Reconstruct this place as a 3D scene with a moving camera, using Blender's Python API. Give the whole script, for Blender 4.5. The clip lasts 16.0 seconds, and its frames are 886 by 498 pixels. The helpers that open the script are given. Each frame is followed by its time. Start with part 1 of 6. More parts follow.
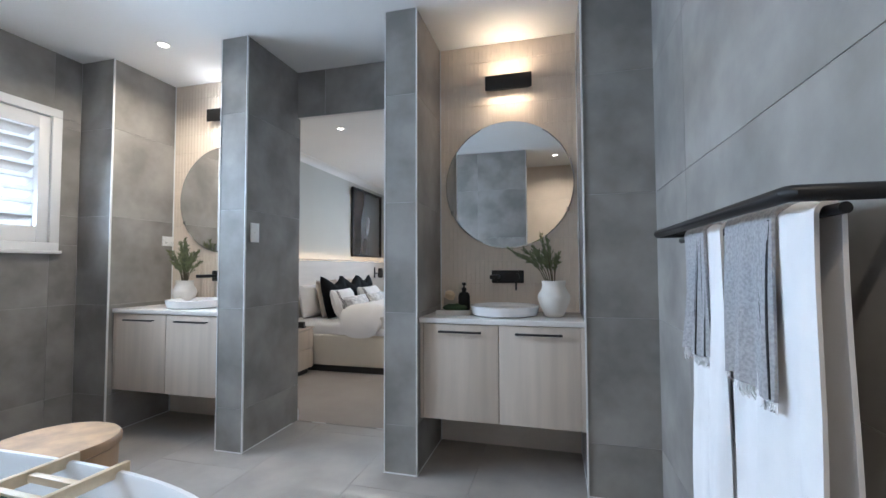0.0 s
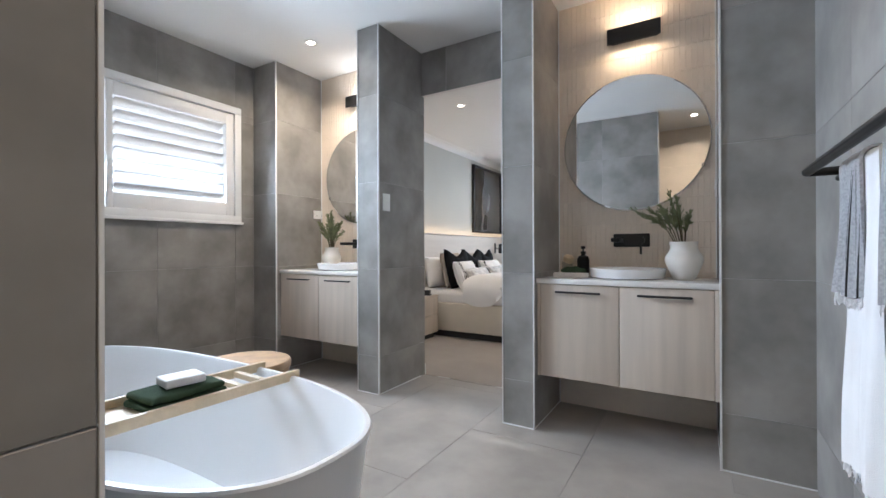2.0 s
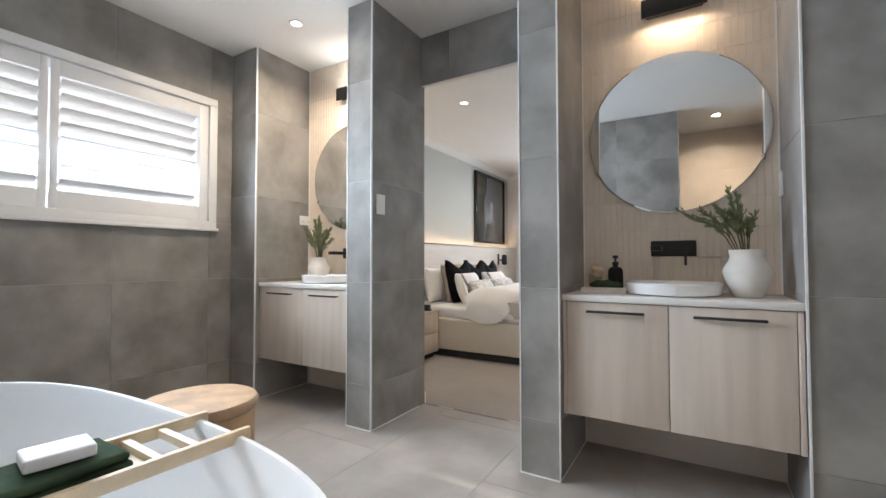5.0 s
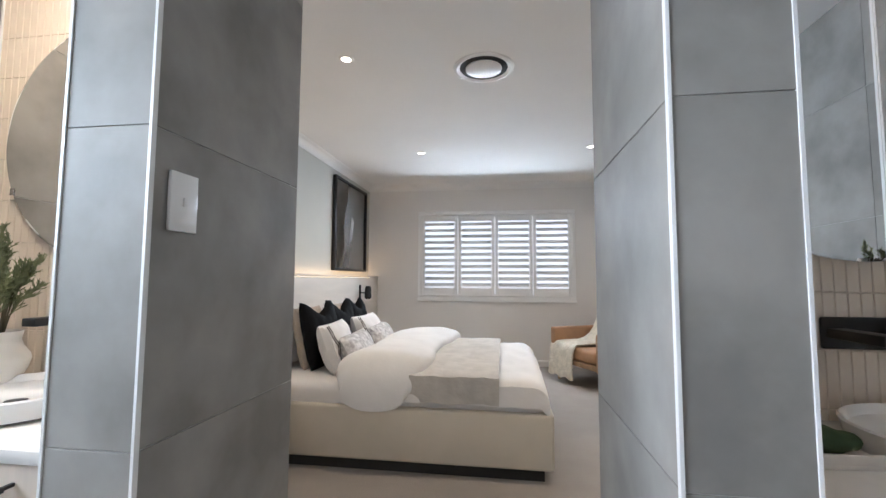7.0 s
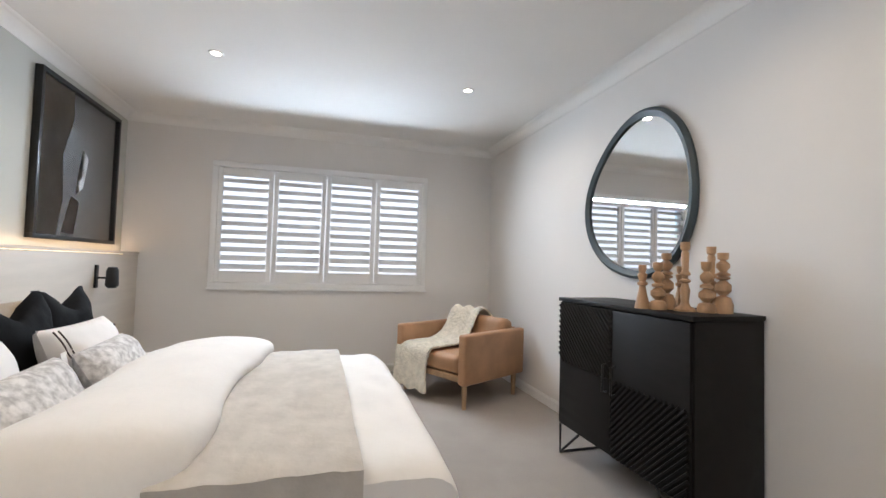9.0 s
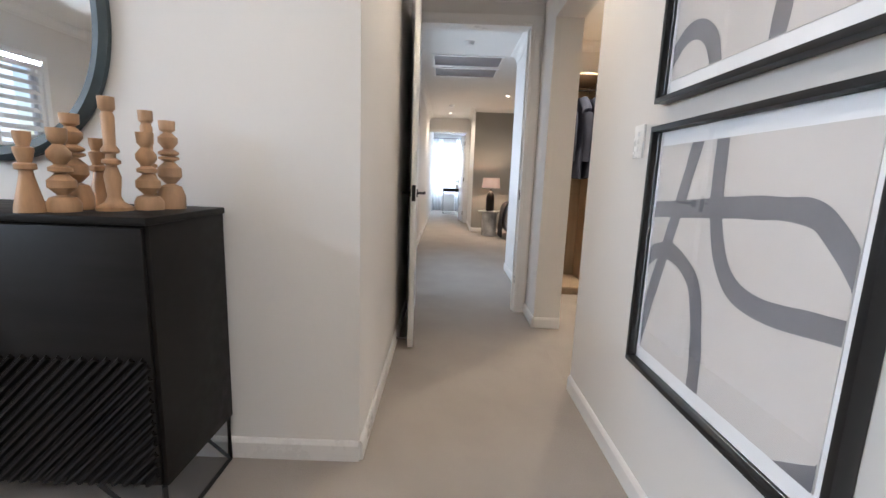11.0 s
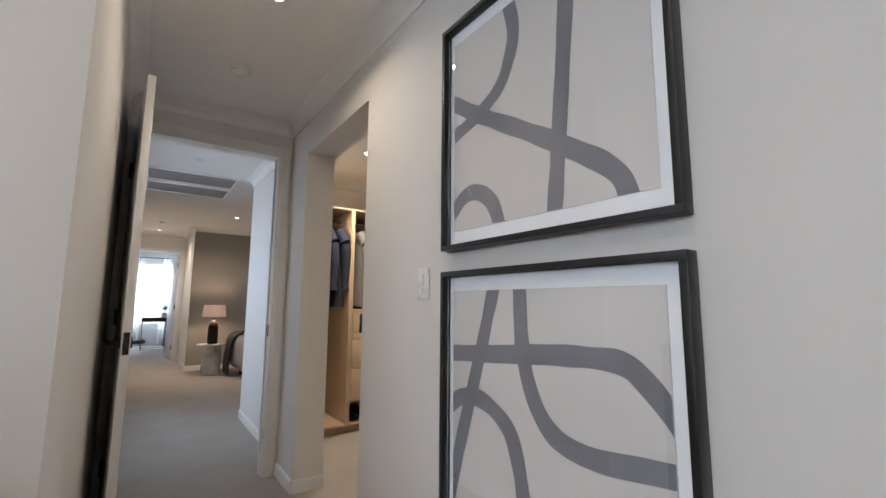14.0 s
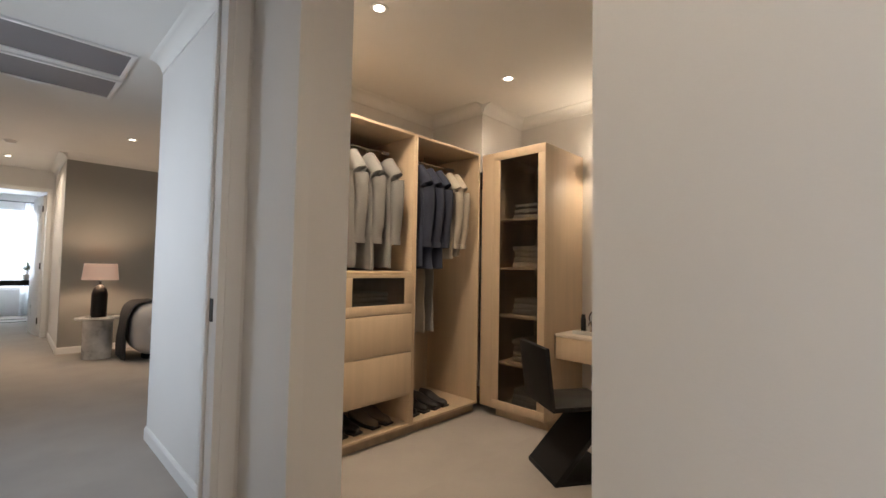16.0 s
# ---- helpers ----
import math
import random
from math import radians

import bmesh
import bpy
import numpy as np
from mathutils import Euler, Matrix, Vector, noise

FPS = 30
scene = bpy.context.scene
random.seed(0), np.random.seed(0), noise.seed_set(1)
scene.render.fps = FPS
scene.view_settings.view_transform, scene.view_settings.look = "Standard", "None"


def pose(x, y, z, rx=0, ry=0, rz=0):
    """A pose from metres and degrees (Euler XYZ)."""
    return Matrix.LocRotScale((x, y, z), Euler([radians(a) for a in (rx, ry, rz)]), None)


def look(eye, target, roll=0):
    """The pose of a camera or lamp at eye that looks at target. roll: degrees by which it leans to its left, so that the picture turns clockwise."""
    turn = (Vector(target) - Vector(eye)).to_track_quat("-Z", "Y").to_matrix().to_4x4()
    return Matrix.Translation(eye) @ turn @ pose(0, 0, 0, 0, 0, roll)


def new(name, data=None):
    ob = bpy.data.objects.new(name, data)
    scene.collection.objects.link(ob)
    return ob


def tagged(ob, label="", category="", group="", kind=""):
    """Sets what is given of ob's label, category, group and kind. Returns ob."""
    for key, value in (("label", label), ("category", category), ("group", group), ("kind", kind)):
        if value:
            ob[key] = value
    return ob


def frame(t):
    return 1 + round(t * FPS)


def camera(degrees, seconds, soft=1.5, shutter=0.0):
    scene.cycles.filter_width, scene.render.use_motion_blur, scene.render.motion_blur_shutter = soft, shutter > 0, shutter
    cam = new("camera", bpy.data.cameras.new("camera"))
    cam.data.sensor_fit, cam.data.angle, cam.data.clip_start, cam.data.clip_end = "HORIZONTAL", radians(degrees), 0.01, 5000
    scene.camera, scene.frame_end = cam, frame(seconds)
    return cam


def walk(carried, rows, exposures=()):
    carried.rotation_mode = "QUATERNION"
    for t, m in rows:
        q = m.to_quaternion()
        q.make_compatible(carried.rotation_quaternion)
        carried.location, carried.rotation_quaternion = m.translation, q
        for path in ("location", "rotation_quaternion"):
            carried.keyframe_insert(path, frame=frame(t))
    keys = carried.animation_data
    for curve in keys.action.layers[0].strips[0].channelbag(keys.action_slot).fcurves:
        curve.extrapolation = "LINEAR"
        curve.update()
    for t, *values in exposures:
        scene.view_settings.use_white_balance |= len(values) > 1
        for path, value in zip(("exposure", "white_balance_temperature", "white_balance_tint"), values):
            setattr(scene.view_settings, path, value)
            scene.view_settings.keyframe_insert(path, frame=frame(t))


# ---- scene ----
cam = camera(92.4, 16.0)
PATH = [
    (0, (0.216, 0.31, 1.128), (-0.295, 2.242, 1.211), -0.2),
    (0.5, (0.164, 0.35, 1.086), (-0.499, 2.236, 1.155), -0.0),
    (1, (0.175, 0.325, 1.086), (-0.626, 2.158, 1.133), -0.0),
    (1.5, (0.237, 0.284, 1.077), (-0.69, 2.056, 1.103), -0.1),
    (2, (0.275, 0.231, 1.01), (-0.759, 1.943, 1.013), -0.2),
    (2.5, (0.3, 0.204, 0.954), (-0.806, 1.871, 0.946), -0.1),
    (3, (0.333, 0.24, 0.924), (-0.781, 1.901, 0.902), -0.3),
    (3.5, (0.311, 0.257, 0.901), (-0.799, 1.921, 0.874), -0.3),
    (4, (0.247, 0.303, 0.943), (-0.843, 1.98, 0.93), -0.2),
    (4.2, (0.223, 0.348, 0.976), (-0.854, 2.033, 0.978), -0.2),
    (6.3, (-0.548, 1.298, 1.026), (-1.324, 3.137, 1.157), -0.1),
    (6.5, (-0.652, 1.459, 1.051), (-1.339, 3.333, 1.188), -0.2),
    (7, (-0.972, 1.824, 1.191), (-1.257, 3.799, 1.336), 0.3),
    (7.6, (-1.158, 2.197, 1.283), (-1.079, 4.191, 1.426), 0.1),
    (8, (-1.233, 2.478, 1.298), (-1.038, 4.465, 1.423), -0.2),
    (8.2, (-1.285, 2.63, 1.284), (-1.033, 4.61, 1.399), 0.5),
    (10.3, (-0.798, 3.722, 1.097), (0.792, 4.908, 0.844), 0.4),
    (10.5, (-0.778, 3.74, 1.128), (0.995, 4.616, 0.834), 0.5),
    (11, (-0.749, 3.843, 1.141), (1.223, 3.842, 0.808), 2.1),
    (11.5, (-0.83, 3.922, 1.181), (1.037, 3.291, 0.841), 2.1),
    (12, (-0.937, 4.049, 1.264), (0.807, 3.084, 1.106), 2.0),
    (12.5, (-0.998, 4.113, 1.335), (0.702, 3.062, 1.386), 0.8),
    (13, (-0.965, 4.115, 1.32), (0.713, 3.04, 1.492), 0.1),
    (13.5, (-0.772, 4.047, 1.272), (0.883, 2.952, 1.519), -0.0),
    (14, (-0.477, 4.007, 1.227), (1.141, 2.859, 1.479), 0.4),
    (14.5, (-0.069, 3.99, 1.177), (1.445, 2.702, 1.4), 1.1),
    (15, (0.354, 3.929, 1.15), (1.811, 2.568, 1.304), 1.0),
    (15.5, (0.754, 3.84, 1.152), (2.205, 2.468, 1.268), 1.2),
    (15.7, (0.935, 3.806, 1.164), (2.378, 2.425, 1.274), 1.2),
    (16, (1.17, 3.746, 1.189), (2.564, 2.315, 1.276), 1.0),
]
EXPOSURES = [
    (0.0, -0.24, 5450, 8), (1.0, -0.2, 5500, 9), (2.0, -0.06, 5800, 10), (3.0, 0.1, 6120, 10), (4.2, 0.04, 6120, 10), (6.3, -0.02, 6100, 10), (7.0, -0.15, 5950, 10), (8.2, -0.05, 6000, 10),
    (10.3, 0.0, 6050, 10), (11.0, 0.15, 5850, 10), (11.5, 0.12, 5600, 10), (12.5, -0.22, 5750, 10), (13.0, -0.3, 5850, 10), (14.0, -0.38, 5900, 10), (15.0, -0.2, 6200, 10), (16.0, -0.28, 6250, 10)]
walk(cam, [(t, look(eye, target, roll)) for t, eye, target, roll in PATH], EXPOSURES)

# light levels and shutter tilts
BATH_W, BED_W, HALL_FILL_W, SKYG = 76, 46, 29, 1.0
LEDW = 3.2
DLB, DLR, DLC, DLW, DLH = 16, 7.5, 7, 25, 14
SCON, SCW = 1.6, 1.5
BATH_TILT, BED_TILT = -32, 38
BX, BY, BA, BB, BZ = -1.31, 0.897, 0.915, 0.368, 0.565
CADX, CADR = 0.23, -2
STX, STY, STR = -1.70, 1.56, 0.215
DOORA = -3.5

# ---- world, sun, windows' light ----
world = bpy.data.worlds.new("world")
scene.world = world
world.use_nodes = True
wn = world.node_tree.nodes
sky = wn.new("ShaderNodeTexSky")
sky.sky_type = "NISHITA"
sky.sun_disc = False
sky.sun_elevation = radians(38)
sky.sun_rotation = radians(-90)
wn["Background"].inputs[1].default_value = 0.15
world.node_tree.links.new(sky.outputs[0], wn["Background"].inputs[0])


def lamp(kind, name, m, power, color, size=0.1, size_y=None, shape=None, spread=None):
    d = bpy.data.lights.new(name, kind)
    d.energy, d.color = power, color
    if kind == "AREA":
        d.size = size
        d.shape = shape or ("RECTANGLE" if size_y else "DISK")
        if size_y:
            d.size_y = size_y
        if spread:
            d.spread = radians(spread)
    elif kind == "POINT":
        d.shadow_soft_size = size
    ob = new(name, d)
    ob.matrix_world = m
    return ob


sun = lamp("SUN", "sun", look((-10, 2.2, 7.8), (0, 2.28, 0)), 3.2, (1, 0.95, 0.87))
sun.data.angle = radians(0.3)
COOL, WARM = (0.80, 0.90, 1.0), (1.0, 0.80, 0.58)
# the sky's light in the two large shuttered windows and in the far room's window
lamp("AREA", "window_light", look((-3.015, 1.46, 1.72), (0, 1.46, 0.9)), BATH_W, COOL, 1.66, 0.66, spread=125)
lamp("AREA", "window_light", look((-1.10, 7.910, 2.105), (-1.10, 4.0, 0.7)), BED_W, COOL, 2.05, 0.03, spread=135)
lamp("AREA", "window_light", look((14.55, 3.9, 1.7), (0, 3.9, 1.3)), 240, COOL, 2.4, 1.8)
# added fill for the hall, through an assumed window out of view
lamp("AREA", "window_light", look((4.4, 4.9, 1.9), (4.4, 0, 0.6)), HALL_FILL_W, COOL, 1.8, 1.8)

# ---- materials ----


def mat(name, color, rough=0.5, metal=0.0, spread=0.12, coarse=2.0, fine=60.0, bump=0.1, bump_scale=None, spec=0.5, stretch=(1, 1, 1), color2=None, coat=0.0, dist=0.002):
    """A surface with slow and fine variation of colour, gloss and relief, in metres."""
    m = bpy.data.materials.new(name)
    m.use_nodes = True
    t, n, l = m.node_tree, m.node_tree.nodes, m.node_tree.links
    b = n["Principled BSDF"]
    co, oi = n.new("ShaderNodeTexCoord"), n.new("ShaderNodeObjectInfo")
    add, mul = n.new("ShaderNodeVectorMath"), n.new("ShaderNodeVectorMath")
    sc = n.new("ShaderNodeMath")
    sc.operation = "MULTIPLY"
    sc.inputs[1].default_value = 37.0
    l.new(oi.outputs["Random"], sc.inputs[0])
    add.operation, mul.operation = "ADD", "MULTIPLY"
    mul.inputs[1].default_value = stretch
    l.new(co.outputs["Object"], add.inputs[0])
    l.new(sc.outputs[0], add.inputs[1])
    l.new(add.outputs[0], mul.inputs[0])
    n1, n2 = n.new("ShaderNodeTexNoise"), n.new("ShaderNodeTexNoise")
    for node, s, d in ((n1, coarse, 6), (n2, fine, 3)):
        node.inputs["Scale"].default_value = s
        node.inputs["Detail"].default_value = d
        l.new(mul.outputs[0], node.inputs["Vector"])
    mix = n.new("ShaderNodeMix")
    mix.data_type = "RGBA"
    lo = [max(0, c * (1 - spread)) for c in color]
    hi = [min(1, c * (1 + spread)) for c in color] if color2 is None else color2
    mix.inputs[6].default_value, mix.inputs[7].default_value = (*lo, 1), (*hi, 1)
    avg = n.new("ShaderNodeMath")
    avg.operation = "MULTIPLY_ADD"
    avg.inputs[1].default_value = 0.3
    sub = n.new("ShaderNodeMapRange")
    sub.inputs[1].default_value, sub.inputs[2].default_value = 0.36, 0.64
    l.new(n1.outputs[0], sub.inputs[0])
    l.new(n2.outputs[0], avg.inputs[0])
    half = n.new("ShaderNodeMath")
    half.operation = "MULTIPLY"
    half.inputs[1].default_value = 0.7
    l.new(sub.outputs[0], half.inputs[0])
    l.new(half.outputs[0], avg.inputs[2])
    l.new(avg.outputs[0], mix.inputs[0])
    l.new(mix.outputs[2], b.inputs["Base Color"])
    rr = n.new("ShaderNodeMapRange")
    rr.inputs[3].default_value, rr.inputs[4].default_value = max(0.02, rough - 0.07), min(1, rough + 0.07)
    l.new(avg.outputs[0], rr.inputs[0])
    l.new(rr.outputs[0], b.inputs["Roughness"])
    b.inputs["Metallic"].default_value = metal
    b.inputs["Specular IOR Level"].default_value = spec
    b.inputs["Coat Weight"].default_value = coat
    if bump:
        bp = n.new("ShaderNodeBump")
        bp.inputs["Strength"].default_value = bump
        bp.inputs["Distance"].default_value = dist
        src = n2
        if bump_scale:
            src = n.new("ShaderNodeTexNoise")
            src.inputs["Scale"].default_value = bump_scale
            src.inputs["Detail"].default_value = 4
            l.new(mul.outputs[0], src.inputs["Vector"])
        l.new(src.outputs[0], bp.inputs["Height"])
        l.new(bp.outputs[0], b.inputs["Normal"])
    return m


def glow(name, color, strength):
    m = bpy.data.materials.new(name)
    m.use_nodes = True
    b = m.node_tree.nodes["Principled BSDF"]
    b.inputs["Base Color"].default_value = (0.9, 0.88, 0.85, 1)
    b.inputs["Emission Color"].default_value = (*color, 1)
    b.inputs["Emission Strength"].default_value = strength
    return m


def glass(name, tint=(1, 1, 1), rough=0.0):
    m = bpy.data.materials.new(name)
    m.use_nodes = True
    b = m.node_tree.nodes["Principled BSDF"]
    b.inputs["Base Color"].default_value = (*tint, 1)
    b.inputs["Transmission Weight"].default_value = 1
    b.inputs["Roughness"].default_value = rough
    b.inputs["IOR"].default_value = 1.45
    return m


TILE = mat("concrete_look_tile", (0.272, 0.257, 0.240), 0.60, spec=0.35, spread=0.32, coarse=3.4, fine=14, bump=0.05, bump_scale=120)
FLOOR_TILE = mat("concrete_look_floor_tile", (0.33, 0.303, 0.273), 0.36, spread=0.20, coarse=3.6, fine=16, bump=0.05, bump_scale=120)
GROUT = mat("grey_grout", (0.43, 0.42, 0.40), 0.9, bump=0.2, bump_scale=300)
FINGER = mat("cream_glazed_finger_tile", (0.76, 0.67, 0.57), 0.22, spread=0.05, coarse=5, fine=30, bump=0.12, bump_scale=40)
FINGER_GROUT = mat("cream_grout", (0.80, 0.73, 0.64), 0.9, bump=0.2, bump_scale=300)
TRIM = mat("white_tile_trim", (0.78, 0.78, 0.78), 0.35, spread=0.03)
CEIL = mat("white_ceiling_paint", (0.80, 0.79, 0.77), 0.85, spread=0.02, bump=0.06, bump_scale=220)
WALLP = mat("off_white_wall_paint", (0.74, 0.72, 0.70), 0.75, spread=0.025, coarse=1.2, bump=0.12, bump_scale=180)
SAGE = mat("pale_sage_wallpaper", (0.52, 0.52, 0.48), 0.8, spread=0.03, bump=0.15, bump_scale=160)
GREYW = mat("warm_grey_wall_paint", (0.27, 0.265, 0.25), 0.8, spread=0.04, bump=0.12, bump_scale=180)
GLOSSW = mat("white_satin_trim_paint", (0.80, 0.79, 0.78), 0.32, spread=0.02, bump=0.03)
SHUT = mat("white_shutter_paint", (0.82, 0.82, 0.82), 0.38, spread=0.02, bump=0.03)
CARPET = mat("warm_grey_loop_carpet", (0.40, 0.365, 0.33), 0.97, spread=0.06, coarse=3, fine=350, bump=0.9, bump_scale=420, spec=0.1, dist=0.004)
OAK = mat("pale_washed_oak", (0.60, 0.52, 0.44), 0.5, spread=0.10, coarse=2.0, fine=9, bump=0.08, bump_scale=60, stretch=(9, 9, 0.6))
OAK_W = mat("warm_oak_laminate", (0.57, 0.435, 0.295), 0.48, spread=0.07, coarse=2.0, fine=9, bump=0.08, bump_scale=60, stretch=(9, 9, 0.6))
# warm oak about a quarter darker, for wardrobe and cabinet backs and plinths
OAK_DK = mat("darker_oak_laminate", (0.42, 0.32, 0.22), 0.55, spread=0.12, coarse=2.0, fine=9, stretch=(9, 9, 0.6))
STONE = mat("white_engineered_stone", (0.78, 0.76, 0.73), 0.22, spread=0.04, coarse=8, fine=180, bump=0.0)
CERAMIC = mat("gloss_white_ceramic", (0.86, 0.86, 0.86), 0.08, spread=0.01, coarse=1, fine=4, bump=0.0, coat=0.3)
BATHM = mat("white_acrylic_bath", (0.78, 0.78, 0.78), 0.34, spread=0.01, coarse=1, fine=4, bump=0.0)
BLACK = mat("matt_black_metal", (0.018, 0.018, 0.019), 0.42, metal=0.3, spread=0.2, bump=0.03)
BLACKW = mat("black_stained_timber", (0.010, 0.009, 0.009), 0.5, spec=0.2, spread=0.35, coarse=3, fine=30, bump=0.15, bump_scale=50, stretch=(8, 1, 8))
BLACKP = mat("black_painted_wood", (0.012, 0.012, 0.013), 0.55, spec=0.25, spread=0.2, bump=0.08, bump_scale=90)
MIRROR = mat("mirror_silver", (0.86, 0.87, 0.87), 0.07, metal=1.0, spread=0.0, bump=0.0)
n_ = MIRROR.node_tree.nodes
for node_ in list(n_):
    if node_.bl_idname == "ShaderNodeMapRange" and node_.inputs[3].default_value < 0.2:
        node_.inputs[3].default_value = node_.inputs[4].default_value = 0.012
BLUEGREY = mat("dark_blue_grey_resin", (0.045, 0.065, 0.075), 0.45, spread=0.25, coarse=4, bump=0.2, bump_scale=30)
VASE = mat("cream_matt_stoneware", (0.74, 0.70, 0.64), 0.75, spread=0.06, coarse=8, fine=160, bump=0.2, bump_scale=160)
LEAF = mat("cypress_green", (0.17, 0.195, 0.095), 0.6, spread=0.45, coarse=20, fine=90, bump=0.0)
STEM = mat("brown_green_stem", (0.12, 0.10, 0.06), 0.8)
WHITE_T = mat("white_cotton_terry", (0.80, 0.79, 0.79), 0.95, spread=0.05, coarse=8, fine=300, bump=0.7, bump_scale=500, spec=0.1)
GREY_T = mat("charcoal_and_white_weave", (0.36, 0.36, 0.37), 0.95, spread=0.22, coarse=160, fine=420, bump=0.7, bump_scale=500, spec=0.1)
DARK_STRIPE = mat("charcoal_stripe", (0.045, 0.045, 0.048), 0.95, spread=0.3, bump=0.5, bump_scale=500, spec=0.1)
GREEN_T = mat("dark_green_towel", (0.05, 0.078, 0.045), 0.97, spread=0.3, coarse=12, fine=300, bump=0.9, bump_scale=450, spec=0.1)
SOAP = mat("pale_stone_soap", (0.70, 0.66, 0.62), 0.6, spread=0.1, coarse=14, fine=60, bump=0.15)
BAMBOO = mat("pale_bamboo", (0.66, 0.52, 0.34), 0.45, spread=0.1, coarse=3, fine=12, bump=0.06, stretch=(1, 8, 8))
STUMP = mat("honey_timber", (0.42, 0.27, 0.15), 0.5, spread=0.3, coarse=3.5, fine=18, bump=0.2, bump_scale=40, stretch=(3, 3, 0.6))
PLASTIC = mat("white_switch_plastic", (0.80, 0.80, 0.79), 0.3, spread=0.01, bump=0.0)
LINEN = mat("white_bed_linen", (0.80, 0.78, 0.76), 0.9, spread=0.03, coarse=5, fine=240, bump=0.35, bump_scale=5, spec=0.15, dist=0.02)
OATMEAL = mat("oatmeal_linen", (0.56, 0.525, 0.48), 0.92, spread=0.10, coarse=10, fine=260, bump=0.5, bump_scale=12, spec=0.12, dist=0.015)
CREAMUP = mat("cream_upholstery", (0.66, 0.60, 0.50), 0.85, spread=0.05, coarse=4, fine=240, bump=0.25, bump_scale=380)
PANEL = mat("pale_oak_headboard_panel", (0.64, 0.585, 0.52), 0.6, spread=0.06, coarse=2, fine=14, bump=0.05, stretch=(8, 1, 8))
VELVET = mat("black_velvet", (0.006, 0.006, 0.007), 0.9, spread=0.4, coarse=7, bump=0.5, bump_scale=18, spec=0.15, dist=0.01)
BEIGEF = mat("beige_cushion_linen", (0.47, 0.40, 0.32), 0.92, spread=0.1, coarse=9, fine=260, bump=0.4, bump_scale=300)
PATTERN = mat("white_and_grey_leaf_weave", (0.50, 0.48, 0.46), 0.95, spread=0.3, coarse=32, fine=80, bump=0.6, bump_scale=40, color2=(0.82, 0.80, 0.78))
PIPING = mat("dark_brown_piping", (0.05, 0.035, 0.03), 0.9)
TAN = mat("tan_leather", (0.38, 0.215, 0.115), 0.5, spread=0.18, coarse=5, fine=60, bump=0.25, bump_scale=90)
THROW = mat("cream_chunky_knit", (0.72, 0.66, 0.55), 0.97, spread=0.12, coarse=20, fine=90, bump=1.0, bump_scale=45, spec=0.1, dist=0.02)
TURNED = mat("turned_mango_wood", (0.44, 0.27, 0.15), 0.45, spread=0.22, coarse=6, fine=40, bump=0.1, stretch=(6, 6, 1))
PAPER = mat("pale_grey_art_paper", (0.56, 0.53, 0.51), 0.8, spread=0.03, coarse=3, fine=90, bump=0.1)
MATBOARD = mat("white_mat_board", (0.80, 0.80, 0.81), 0.8, spread=0.01)
INK = mat("slate_grey_ink", (0.155, 0.155, 0.175), 0.8, spread=0.10, coarse=9, fine=60)
ARTDARK = mat("charcoal_art_paint", (0.035, 0.04, 0.045), 0.7, spread=0.6, coarse=3, fine=20)
ARTPALE = mat("pale_grey_art_paint", (0.72, 0.74, 0.77), 0.7, spread=0.15, coarse=5, fine=20)
MARBLE = mat("grey_veined_marble", (0.55, 0.54, 0.52), 0.3, spread=0.35, coarse=6, fine=20, bump=0.0)
BOUCLE = mat("pale_grey_boucle", (0.55, 0.52, 0.50), 0.97, spread=0.08, fine=200, bump=0.8, bump_scale=250)
VENTG = mat("grey_vent_mesh", (0.22, 0.21, 0.23), 0.6, spread=0.1, bump=0.2, bump_scale=200)
CHROME = mat("brushed_steel", (0.55, 0.55, 0.55), 0.25, metal=1.0, spread=0.05, bump=0.0)
# near-black: the shade in diffuser gap and socket slots as colour; plinths share it
NEAR_BLACK = mat("near_black_fill", (0.03, 0.03, 0.03), 0.8)
SHIRT_G = mat("grey_cotton_shirt", (0.20, 0.19, 0.178), 0.92, spread=0.08, coarse=8, fine=200, bump=0.4, bump_scale=14, dist=0.01)
SHIRT_N = mat("navy_cotton_shirt", (0.030, 0.036, 0.06), 0.92, spread=0.2, coarse=8, fine=200, bump=0.4, bump_scale=14, dist=0.01)
SHIRT_B = mat("beige_cotton_trousers", (0.42, 0.37, 0.30), 0.92, spread=0.1, coarse=8, fine=200, bump=0.4, bump_scale=14, dist=0.01)
SHOE_K = mat("black_leather", (0.02, 0.018, 0.018), 0.45, spread=0.2)
SHOE_B = mat("taupe_suede", (0.20, 0.16, 0.12), 0.9, spread=0.15)
SHEER = mat("white_sheer_curtain", (0.82, 0.83, 0.84), 0.9, spread=0.03)
n_, l_ = SHEER.node_tree.nodes, SHEER.node_tree.links
tr_, mx_ = n_.new("ShaderNodeBsdfTranslucent"), n_.new("ShaderNodeMixShader")
tr_.inputs[0].default_value = (0.92, 0.93, 0.95, 1)
mx_.inputs[0].default_value = 0.6
l_.new(n_["Principled BSDF"].outputs[0], mx_.inputs[1])
l_.new(tr_.outputs[0], mx_.inputs[2])
l_.new(mx_.outputs[0], n_["Material Output"].inputs[0])
GROUND = mat("outdoor_ground", (0.20, 0.19, 0.16), 0.95, spread=0.3, coarse=0.2, fine=3)
BACKDROP = glow("bright_overcast_distance", (0.90, 0.95, 1.0), SKYG)
GLASSM = glass("clear_glass")
SMOKE = glass("smoked_cabinet_glass", (0.30, 0.28, 0.26))
DL = glow("downlight_lens", (1.0, 0.86, 0.68), 14)
LEDM = glow("warm_led_strip", (1.0, 0.62, 0.32), 5)
